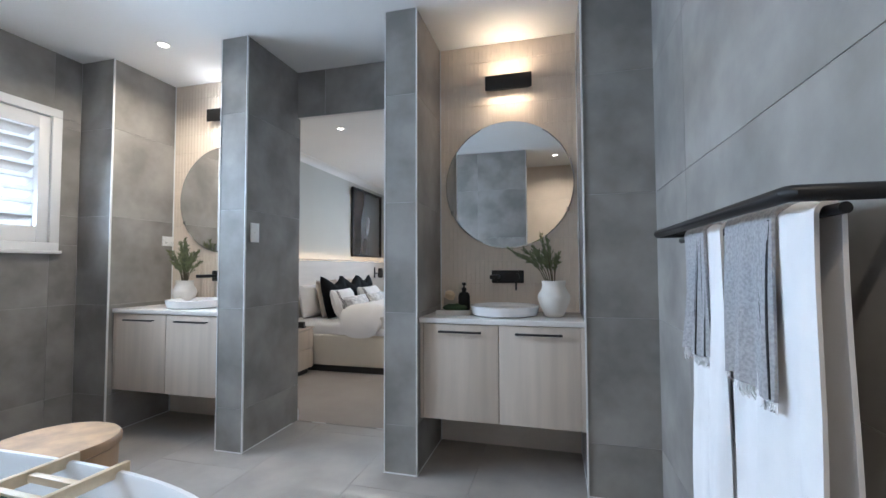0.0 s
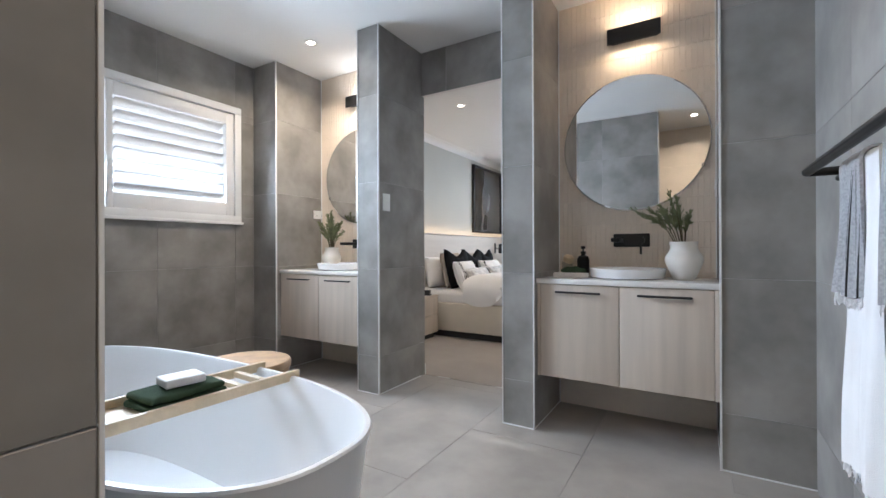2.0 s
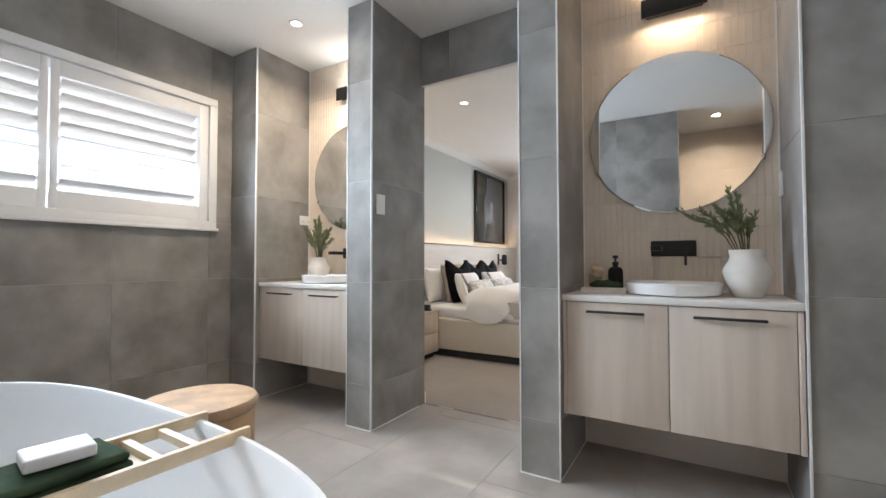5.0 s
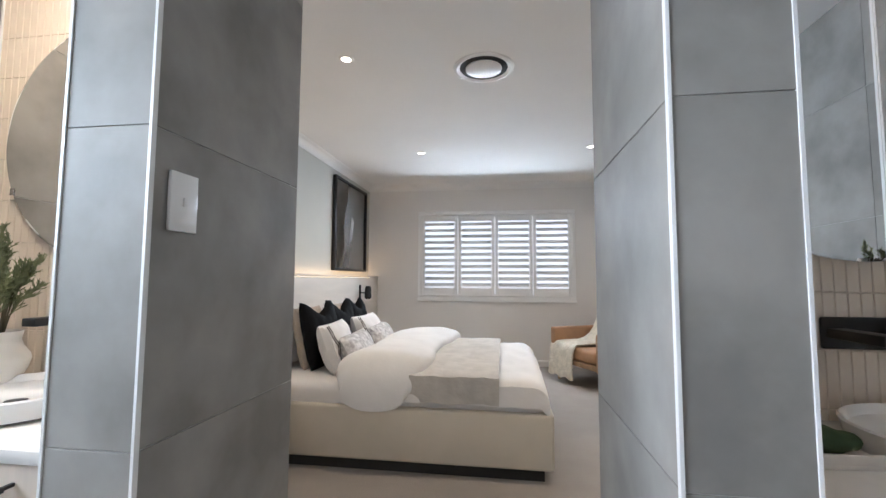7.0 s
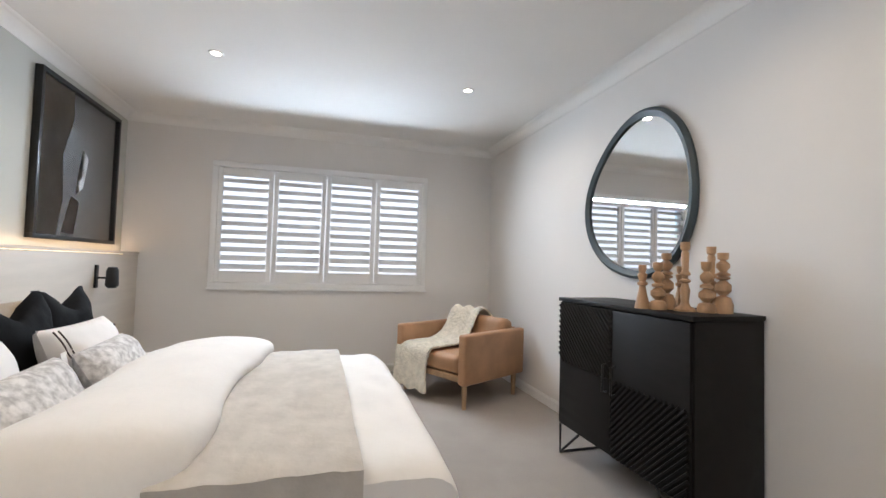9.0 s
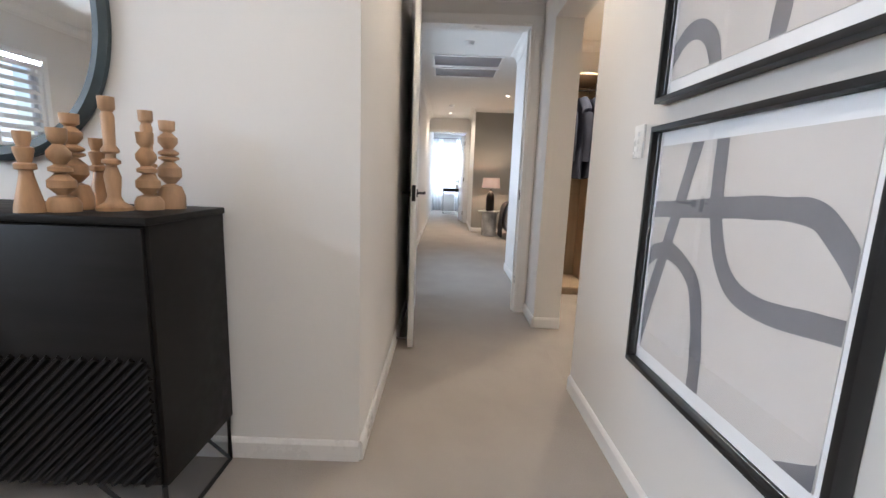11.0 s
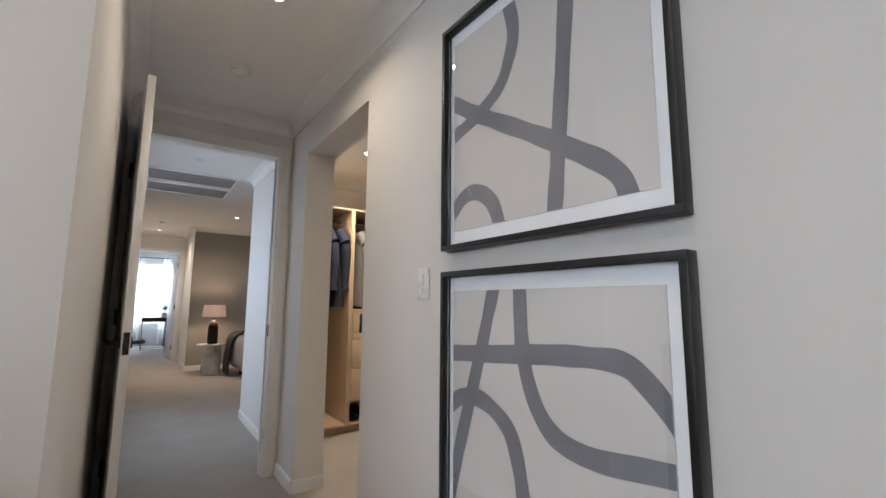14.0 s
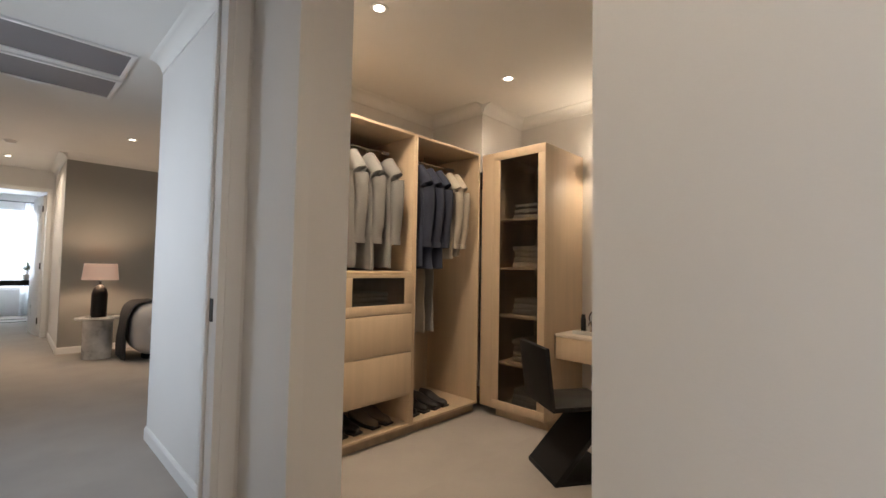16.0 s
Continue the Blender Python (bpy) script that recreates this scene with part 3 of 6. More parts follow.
def window(name, m, wid, hei, panels, slat, tilt, label, midrail=False):
    """A plantation-shutter window seen from inside: local x across, z up, room at -y; panels are (x0, x1)."""
    root = tagged(new(name), label, "window", kind="structure")
    root.matrix_basis = m
    fr = bmesh.new()
    f = 0.045
    for x0, x1, z0, z1 in ((-f, wid + f, -f, 0.012), (-f, wid + f, hei - 0.012, hei + f), (-f, 0.012, 0.012, hei - 0.012), (wid - 0.012, wid + f, 0.012, hei - 0.012)):
        box(fr, x0, x1, -0.022, 0.05, z0, z1, bevel=0.004)
    part("window_frame", fr, SHUT, root)
    part("window_sill", B(-f - 0.012, wid + f + 0.012, -0.034, 0.0, -f - 0.018, -f + 0.004, bevel=0.004), SHUT, root)
    for x0, x1, s0, s1, r0, r1 in panels:
        pn = bmesh.new()
        box(pn, x0, s0, 0.0, 0.028, 0.014, hei - 0.014, bevel=0.003)
        box(pn, s1, x1, 0.0, 0.028, 0.014, hei - 0.014, bevel=0.003)
        box(pn, s0, s1, 0.0, 0.028, 0.014, r0, bevel=0.003)
        box(pn, s0, s1, 0.0, 0.028, r1, hei - 0.014, bevel=0.003)
        p = part("shutter_panel", pn, SHUT, root)
        n = max(2, round((r1 - r0) / slat))
        st = (r1 - r0) / n
        b = bmesh.new()
        k = 12
        ring = []
        for i in range(k):
            a = 2 * math.pi * i / k
            ring.append((slat * 0.52 * math.cos(a), 0.0055 * math.sin(a)))
        gap = 0.034 if name == "window_1" and x1 > wid - 0.01 else 0.004
        L = s1 - s0 - 0.003 - gap
        va = [b.verts.new((-L / 2, *q)) for q in ring]
        vb = [b.verts.new((L / 2, *q)) for q in ring]
        for i in range(k):
            b.faces.new((va[i], va[(i + 1) % k], vb[(i + 1) % k], vb[i]))
        b.faces.new(va)
        b.faces.new(vb)
        bmesh.ops.recalc_face_normals(b, faces=b.faces[:])
        me = bpy.data.meshes.new("louvre")
        b.to_mesh(me)
        b.free()
        smooth(me)
        me.materials.append(SHUT)
        for i in range(n):
            o = new("louvre", me)
            o.parent = p
            o.matrix_basis = pose((s0 + s1 + 0.003 - gap) / 2, 0.014, r0 + st * (i + 0.5), tilt, 0, 0)
    part("pane", B(0.0, wid, 0.105, 0.111, 0.0, hei), GLASSM, root, "clear window glass").visible_shadow = False
    ou = bmesh.new()
    for x0, x1, z0, z1 in ((-0.02, 0.035, 0, hei), (wid - 0.035, wid + 0.02, 0, hei), (0.035, wid - 0.035, 0, 0.035), (0.035, wid - 0.035, hei - 0.035, hei)):
        box(ou, x0, x1, 0.085, 0.125, z0, z1, bevel=0.003)
    part("outer_frame", ou, SHUT, root)
    return root


# local x runs along world -y in the west window's wall when seen from inside, so the pose turns it
PW = WO[1] - WO[0]
window("window_1", pose(-3.043, WO[0], WO[2], 0, 0, 90), PW, WO[3] - WO[2],
       ((0.0, 0.90, 0.075, 0.862, 0.115, 0.765), (0.912, PW, 0.949, PW - 0.076, 0.115, 0.765)), 0.086, BATH_TILT, "white plantation shutters with open louvres over daylight")
BW = BWO[1] - BWO[0]
q = BW / 4
window("window_2", pose(BWO[0], 7.95, BWO[2], 0, 0, 0), BW, BWO[3] - BWO[2],
       tuple((q * i + 0.004, q * (i + 1) - 0.004, q * i + 0.05, q * (i + 1) - 0.05, 0.13, BWO[3] - BWO[2] - 0.10) for i in range(4)), 0.086, BED_TILT, "four-panel white plantation shutters with open louvres")

# outdoors
# the last sheet glows outside the added hall window
for bm_ in (B(-7.1, -7.0, -3, 7, -3, 3.6), B(-6, 4, 12.0, 12.1, -3, 3.4), B(17.0, 17.1, 0, 7, -3, 4.5), B(2, 7, 7.0, 7.1, -3, 4)):
    struct("backdrop", bm_, BACKDROP, "bright hazy distance outside the window", "backdrop")
struct("ground", B(-400, 400, -400, 400, -3.1, -3.0), GROUND, "dry ground outside below the storey")

# ---- lamps and ceiling fittings ----


def downlight(x, y, power, warm=WARM):
    d = thing("downlight", pose(x, y, H), "round recessed white downlight, switched on", "downlight", "ceiling downlights")
    part("bezel", lathe([(0.030, -0.004), (0.036, -0.007), (0.045, -0.006), (0.050, 0.0), (0.030, 0.0)]), GLOSSW, d)
    part("lens", lathe([(0.0, -0.0035), (0.034, -0.0035), (0.034, -0.001), (0.0, -0.001)]), DL, d)
    if power:
        lamp("AREA", "downlight_lamp", look((x, y, H - 0.012), (x, y, 0)), power, warm, 0.07, spread=150)


for x, y, pw in ((-2.25, 2.48, DLB), (0.23, 0.03, DLB * 0.85), (-1.96, 4.32, DLR), (-1.88, 6.36, DLR), (-0.07, 6.35, DLR), (-0.10, 4.32, DLR),
                 (1.383, 3.61, DLC), (3.0, 2.395, DLW), (2.985, 1.225, DLW * 0.3), (7.08, 2.80, DLH), (9.31, 3.79, DLH)):
    downlight(x, y, pw)

v = thing("ceiling_diffuser", pose(-1.10, 4.55, H), "round white ceiling air diffuser with a dark disc for the shaded gap", "air vent")
part("outer_ring", lathe([(0.158, -0.002), (0.178, -0.012), (0.198, -0.006), (0.20, 0.0), (0.158, 0.0)]), GLOSSW, v)
# flat near-black disc paints the shade inside the ring
part("throat", lathe([(0.0, -0.001), (0.160, -0.001), (0.160, 0.0), (0.0, 0.0)]), NEAR_BLACK, v, "dark disc for the shaded gap")
part("disc", lathe([(0.0, -0.016), (0.108, -0.016), (0.118, -0.012), (0.120, -0.006), (0.0, -0.004)]), GLOSSW, v)

for x, y, lab in ((2.15, 3.62, "entry"), (4.15, 3.64, "hall"), (8.25, 3.77, "hall")):
    s = thing("smoke_alarm", pose(x, y, H), "round white smoke alarm on the " + lab + " ceiling", "smoke alarm")
    part("base", lathe([(0, -0.012), (0.058, -0.012), (0.062, 0), (0, 0)]), GLOSSW, s)
    part("cap", lathe([(0, -0.036), (0.034, -0.036), (0.046, -0.028), (0.05, -0.014), (0.0, -0.012)]), GLOSSW, s)

g = thing("return_air_grille", pose(5.19, 3.62, H), "pair of grey mesh return-air grilles in white frames", "air vent")
for x0, x1 in ((-0.545, -0.04), (0.04, 0.545)):
    fr = bmesh.new()
    for a in ((x0, x1, -0.44, -0.41), (x0, x1, 0.41, 0.44), (x0, x0 + 0.03, -0.41, 0.41), (x1 - 0.03, x1, -0.41, 0.41)):
        box(fr, a[0], a[1], a[2], a[3], -0.014, 0, bevel=0.002)
    part("grille_frame", fr, GLOSSW, g)
    part("mesh", B(x0 + 0.03, x1 - 0.03, -0.41, 0.41, -0.006, 0), VENTG, g, "grey mesh")


def sconce(x, label, grp="wall lights over the mirrors"):
    s = thing("wall_light", pose(x, 3.042, 2.305), label, "wall light", grp)
    part("cover", B(-0.147, 0.147, -0.062, -0.052, -0.047, 0.047, bevel=0.002), BLACK, s)
    part("back_plate", B(-0.13, 0.13, -0.02, 0.0, -0.03, 0.03, bevel=0.002), BLACK, s)
    part("led_panel", B(-0.125, 0.125, -0.052, -0.02, -0.028, 0.028), LEDS, s, "warm lit diffuser")


LEDS = glow("sconce_led", (1.0, 0.74, 0.50), SCON)
sconce(-0.06, "black bar wall light glowing warm up and down")
sconce(-2.235, "black bar wall light glowing above the second vanity")
lamp("AREA", "sconce_up", look((-0.06, 2.965, 2.36), (-0.06, 2.93, 3.2)), SCW, (1.0, 0.72, 0.46), 0.26, 0.03)
lamp("AREA", "sconce_down", look((-0.06, 2.965, 2.25), (-0.06, 2.90, 1.2)), SCW, (1.0, 0.72, 0.46), 0.26, 0.03)
lamp("AREA", "sconce_up", look((-2.235, 2.965, 2.36), (-2.235, 2.93, 3.2)), SCW * 0.6, (1, 0.93, 0.85), 0.26, 0.03)
lamp("AREA", "sconce_down", look((-2.235, 2.965, 2.25), (-2.235, 2.90, 1.2)), SCW * 0.6, (1, 0.93, 0.85), 0.26, 0.03)

# ---- bathroom things ----


def vanity(x0, x1, mid, label):
    v = thing("vanity_cabinet", pose((x0 + x1) / 2, 2.59, 0.295), label, "vanity cabinet", "vanity cabinets")
    L, R, M = x0 - (x0 + x1) / 2 + 0.004, x1 - (x0 + x1) / 2 - 0.004, mid - (x0 + x1) / 2
    part("body", B(L, R, 0.012, 0.44, 0.0, 0.522, bevel=0.001), OAK, v)
    part("filler", B(L, L + 0.016, -0.008, 0.012, 0.0, 0.522, bevel=0.001), OAK, v)
    part("filler", B(R - 0.018, R, -0.008, 0.012, 0.0, 0.522, bevel=0.001), OAK, v)
    for a, b, h0, h1 in ((L + 0.019, M - 0.002, 0.22, 0.79), (M + 0.002, R - 0.021, 0.21, 0.79)):
        d = part("door", B(a, b, -0.008, 0.010, 0.002, 0.518, bevel=0.0015), OAK, v)
        w_ = b - a
        c0, c1 = a + w_ * h0, a + w_ * h1
        hb = B(c0, c1, -0.040, -0.030, 0.474, 0.485, bevel=0.002)
        for c in (c0 + 0.006, c1 - 0.014):
            box(hb, c, c + 0.008, -0.031, -0.007, 0.476, 0.483)
        part("handle", hb, BLACK, d, "slim black bar handle")
    return v


vanity(-0.522, 0.358, -0.082, "wall-hung pale oak vanity cabinet with two doors")
vanity(-2.744, -1.83, -2.289, "wall-hung pale oak vanity cabinet under the second basin")
for x0, x1 in ((-0.522, 0.358), (-2.744, -1.83)):
    c = tagged(part("stone_benchtop", B(x0 + 0.001, x1 - 0.001, 2.572, 3.041, 0.817, 0.846, bevel=0.003), STONE), "white stone vanity benchtop with eased edges", "benchtop", "vanity benchtops")


def basin(x, y):
    b = thing("basin", pose(x, y, 0.846), "round white ceramic vessel basin", "basin", "vessel basins")
    r = 0.2
    part("bowl", lathe([(0.0, 0.001), (r - 0.03, 0.001), (r - 0.012, 0.008), (r - 0.002, 0.048), (r, 0.054), (r - 0.004, 0.058), (r - 0.010, 0.054), (r - 0.018, 0.038), (r - 0.06, 0.021), (0.02, 0.018), (0, 0.018)], 56), CERAMIC, b)
    part("waste", lathe([(0, 0.019), (0.022, 0.019), (0.024, 0.022), (0, 0.023)]), BLACK, b, "black waste")


basin(-0.075, 2.80)
basin(-2.25, 2.80)


def tap(x):
    t = thing("wall_tap", pose(x, 3.042, 1.063), "matt black wall-mounted basin mixer on a plate", "tap", "wall taps")
    part("plate", B(-0.102, 0.102, -0.012, 0.0, -0.040, 0.040, bevel=0.006, seg=3), BLACK, t)
    part("spout", B(-0.09, -0.045, -0.175, -0.01, -0.012, 0.012, bevel=0.003), BLACK, t)
    part("lever_hub", cyl(bmesh.new(), 0.022, 0.022, 0.03, pose(0.055, -0.025, 0.0, 90, 0, 0)), BLACK, t)
    part("lever", B(0.049, 0.061, -0.036, -0.026, -0.085, 0.0, bevel=0.002), BLACK, t)


tap(-0.08)
tap(-2.25)


def round_mirror(x, label):
    o = thing("round_mirror", pose(x, 3.041, 1.652), label, "mirror", "round vanity mirrors")
    part("backing", cyl(bmesh.new(), 0.395, 0.395, 0.010, pose(0, -0.006, 0, 90, 0, 0), 96), BLACK, o, "dark back")
    part("mirror_glass", lathe([(0, 0.0), (0.408, 0.0), (0.410, 0.002), (0.402, 0.0050), (0, 0.0052)], 96), MIRROR, o, m=pose(0, -0.0115, 0, 90, 0, 0), sm=False)
    for a in (205, 335):
        part("clip", B(-0.008, 0.008, -0.02, -0.004, -0.012, 0.012, bevel=0.002), CHROME, o, "small metal clip", m=pose(0.405 * math.cos(radians(a)), 0, 0.405 * math.sin(radians(a)) + 0.0))


round_mirror(-0.072, "round frameless mirror above the basin")
round_mirror(-2.255, "round frameless mirror above the second basin")


def foliage(rng, n, spread, height, lean=(0, 0)):
    """Stems and feathery cypress sprigs, as two meshes."""
    st, lf = bmesh.new(), bmesh.new()

    def leaf(p, d, ln, wd):
        a = d.cross(Vector((rng.uniform(-1, 1), rng.uniform(-1, 1), rng.uniform(-1, 1)))).normalized() * wd
        c = d.cross(a).normalized() * wd
        vs = [lf.verts.new(q) for q in (p + a, p - a * 0.5 + c * 0.8, p - a * 0.5 - c * 0.8, p + d * ln)]
        for i, j in ((0, 1), (1, 2), (2, 0)):
            lf.faces.new((vs[i], vs[j], vs[3]))

    for i in range(n):
        ang = rng.uniform(0, 2 * math.pi)
        out = rng.uniform(0.15, 1.0) * spread
        h = height * rng.uniform(0.55, 1.0) * (1 - 0.35 * out / spread)
        tip = Vector((math.cos(ang) * out + lean[0] * h, math.sin(ang) * out * 0.7 + lean[1] * h, h))
        pts = smooth_path([(0, 0, -0.08), tip * 0.35 + Vector((0, 0, 0.03)), tip * 0.7 + Vector((0, 0, 0.015)), tip], 7)
        merge(st, tube(pts, [0.0028 * (1 - 0.7 * k / len(pts)) for k in range(len(pts))], 5))
        for k in range(7, len(pts)):
            d0 = (pts[k] - pts[k - 1]).normalized()
            for s in range(4):
                side = Vector((rng.uniform(-1, 1), rng.uniform(-1, 1), rng.uniform(-0.4, 0.8)))
                bd = (d0 * 0.9 + side * 0.75).normalized()
                ln = rng.uniform(0.016, 0.042) * (1.15 - 0.5 * k / len(pts))
                q0 = pts[k] + (pts[k - 1] - pts[k]) * rng.random()
                leaf(q0, bd, ln, 0.0026)
                for u in (0.3, 0.55, 0.8):
                    for _ in range(2):
                        d2 = (bd + Vector((rng.uniform(-1, 1), rng.uniform(-1, 1), rng.uniform(-0.6, 1))) * 0.6).normalized()
                        leaf(q0 + bd * ln * u, d2, ln * 0.5, 0.0021)
    return st, lf


VASE_P = [(0, 0.001), (0.048, 0.001), (0.058, 0.012), (0.088, 0.085), (0.096, 0.115), (0.092, 0.135), (0.075, 0.160), (0.066, 0.185), (0.071, 0.212), (0.074, 0.216), (0.069, 0.216), (0.060, 0.19), (0.066, 0.16), (0.082, 0.12), (0.05, 0.02), (0, 0.02)]


def vase(x, y, s, seed, label, n, spread, height, lean):
    v = tagged(part("stoneware_vase", lathe([(r * s, z * s) for r, z in VASE_P]), VASE, m=pose(x, y, 0.846)), label, "vase", "vanity vases")
    rng = random.Random(seed)
    st, lf = foliage(rng, n, spread, height, lean)
    pl = thing("cypress_sprigs", pose(x, y, 0.846 + 0.19 * s), "green cypress sprigs standing in a cream vase", "foliage", "cypress sprigs")
    part("stems", st, STEM, pl)
    tagged(part("leaves", lf, LEAF, pl, sm=False), kind="stuff")


vase(0.205, 2.78, 0.93, 3, "cream stoneware vase with a belly on the benchtop", 12, 0.19, 0.34, (-0.36, 0))
vase(-2.47, 2.90, 0.86, 5, "cream stoneware vase on the second benchtop", 20, 0.18, 0.36, (0.05, 0))

tr = tagged(part("vanity_tray", box(B(-0.10, 0.10, -0.055, 0.055, 0.0, 0.012, bevel=0.003), -0.10, 0.10, -0.055, -0.047, 0.008, 0.028, bevel=0.002), SOAP, m=pose(-0.37, 2.78, 0.846, 0, 0, 4)), "pale stone tray on the benchtop", "tray")
bt = thing("soap_dispenser", pose(-0.335, 2.90, 0.846), "matt black glass soap dispenser bottle", "soap bottle")
part("bottle", lathe([(0, 0), (0.034, 0), (0.036, 0.004), (0.036, 0.10), (0.030, 0.118), (0.013, 0.126), (0.012, 0.135), (0, 0.135)]), BLACKP, bt)
part("pump", lathe([(0, 0.135), (0.015, 0.135), (0.015, 0.15), (0.005, 0.152), (0.005, 0.166), (0.013, 0.167), (0.013, 0.182), (0, 0.183)]), BLACK, bt, "black pump")
cp = tagged(part("tumbler", lathe([(0, 0), (0.031, 0), (0.033, 0.085), (0.030, 0.085), (0.028, 0.006), (0, 0.006)]), SHIRT_B, m=pose(-0.44, 2.93, 0.846)), "taupe ceramic tumbler with brushes", "tumbler")
br = thing("body_brush", pose(-0.435, 2.925, 0.93, 6, 14, 0), "round wooden bath brush with soft bristles", "brush")
part("brush_head", lathe([(0, -0.02), (0.022, -0.02), (0.03, 0.0), (0.033, 0.03), (0.02, 0.045), (0, 0.048)]), BAMBOO, br)
b2 = tagged(part("toothbrush", tube([(0, 0, -0.075), (0, 0, 0.02), (0.003, 0, 0.06)], [0.004, 0.004, 0.006], 8), SOAP, m=pose(-0.455, 2.92, 0.925, 0, -14, 0)), "white toothbrush in the tumbler", "toothbrush")
wc = bmesh.new()
bmesh.ops.create_uvsphere(wc, u_segments=24, v_segments=12, radius=1)
for vv in wc.verts:
    vv.co = Vector((vv.co.x * 0.075, vv.co.y * 0.04, 0.024 + vv.co.z * 0.024 * (1 + 0.15 * math.sin(vv.co.x * 9))))
tagged(part("washcloth", wc, GREEN_T, m=pose(-0.365, 2.78, 0.859)), "rolled dark green washcloth on the tray", "washcloth")


def plate(name, m, w_, h_, label, rocker=1, sockets=False):
    p = thing(name, m, label, name.split("_")[-1])
    part("face_plate", B(-w_ / 2, w_ / 2, -0.009, 0, -h_ / 2, h_ / 2, bevel=0.003), PLASTIC, p)
    for i in range(rocker):
        z = (i - (rocker - 1) / 2) * 0.028
        part("rocker", B(-0.006, 0.006, -0.013, -0.008, z - 0.009, z + 0.009, bevel=0.0015), PLASTIC, p)
    if sockets:
        for sx in (-0.028, 0.028):
            for k in (-0.005, 0.005):
                # holes are near-black strips on the plate, their shade given as colour
                part("slot", B(sx + k - 0.001, sx + k + 0.001, -0.0095, -0.0085, -0.016, -0.006), NEAR_BLACK, p, "dark socket slot")
    return p


plate("light_switch", pose(-1.637, 2.612, 1.348, 0, 0, 90), 0.076, 0.122, "white light switch plate on the tiled partition", 1)
plate("power_socket", pose(-2.743, 3.0, 1.335, 0, 0, 90), 0.12, 0.075, "white double power socket beside the mirror", 0, True)
plate("power_socket", pose(0.357, 3.0, 1.345, 0, 0, -90), 0.075, 0.11, "white power socket inside the vanity recess", 1)
plate("light_switch", pose(0.907, 3.111, 1.30, 0, 0, 180), 0.076, 0.122, "white three-gang light switch plate", 3)

# bath
bath = thing("bathtub", pose(BX, BY, 0), "white freestanding oval bathtub with a thin rim", "bathtub")


def oval(a, b, z, n=72, e=2.6):
    out = []
    for i in range(n):
        t = 2 * math.pi * i / n
        c, s = math.cos(t), math.sin(t)
        out.append((a * math.copysign(abs(c) ** (2 / e), c), b * math.copysign(abs(s) ** (2 / e), s), z))
    return out


def loft(rings, cap0=True, cap1=True):
    bm = bmesh.new()
    vs = [[bm.verts.new(p) for p in r] for r in rings]
    for a, b in zip(vs, vs[1:]):
        for i in range(len(a)):
            j = (i + 1) % len(a)
            bm.faces.new((a[i], a[j], b[j], b[i]))
    if cap0:
        bm.faces.new(vs[0])
    if cap1:
        bm.faces.new(vs[-1])
    bmesh.ops.recalc_face_normals(bm, faces=bm.faces[:])
    return bm


A_, B_ = BA, BB
part("shell", loft([oval(A_ * 0.87, B_ * 0.84, 0), oval(A_ * 0.905, B_ * 0.885, 0.12), oval(A_ * 0.95, B_ * 0.94, 0.33), oval(A_ * 0.985, B_ * 0.98, BZ - 0.05), oval(A_ * 0.995, B_ * 0.992, BZ - 0.018),
                    oval(A_, B_, BZ - 0.006), oval(A_ - 0.003, B_ - 0.003, BZ), oval(A_ - 0.015, B_ - 0.015, BZ), oval(A_ - 0.021, B_ - 0.021, BZ - 0.008), oval(A_ * 0.94, B_ * 0.90, BZ - 0.10),
                    oval(A_ * 0.86, B_ * 0.80, 0.26), oval(A_ * 0.76, B_ * 0.66, 0.15), oval(A_ * 0.6, B_ * 0.45, 0.13)]), BATHM, bath)
part("waste", lathe([(0, 0.131), (0.03, 0.131), (0.032, 0.135), (0, 0.137)]), CHROME, bath, "chrome waste")

cad = thing("bath_caddy", pose(BX + CADX, BY, BZ - 0.018, 0, 0, CADR), "pale bamboo bath tray lying across the tub", "bath tray")
CL = BB + 0.012
for s in (-1, 1):
    part("side_rail", B(s * 0.10 - 0.008, s * 0.10 + 0.008, -CL, CL, 0.001, 0.034, bevel=0.002), BAMBOO, cad)
for y in (-CL + 0.03, CL - 0.12, 0.18, -0.18):
    part("cross_bar", B(-0.092, 0.092, y - 0.010, y + 0.010, 0.006, 0.026, bevel=0.002), BAMBOO, cad)
part("base_board", B(-0.092, 0.092, -0.17, 0.17, 0.002, 0.010), BAMBOO, cad)
ft = bmesh.new()
for i, (z, sx, sy) in enumerate(((0.0, 0.075, 0.115), (0.022, 0.072, 0.110))):
    b0 = B(-sx, sx, -sy, sy, z, z + 0.021, bevel=0.010, seg=3)
    bmesh.ops.subdivide_edges(b0, edges=b0.edges[:], cuts=3, use_grid_fill=True)
    for vv in b0.verts:
        vv.co.z += 0.004 * noise.noise(vv.co * 22)
        vv.co.x += 0.004 * noise.noise(vv.co * 16 + Vector((5, 0, 0)))
    merge(ft, b0)
tagged(part("folded_towel", ft, GREEN_T, m=cad.matrix_basis @ pose(0.0, 0.02, 0.012, 0, 0, 4)), "dark green towel folded on the bath tray", "towel")
tagged(part("soap_block", B(-0.043, 0.043, -0.055, 0.055, 0, 0.025, bevel=0.005, seg=3), SOAP, m=cad.matrix_basis @ pose(0.0, 0.03, 0.060, 0, 0, -6)), "pale veined stone soap block on a green towel", "soap")
sl = thing("timber_stool", pose(STX, STY, 0), "low round honey-timber stump stool", "stool")
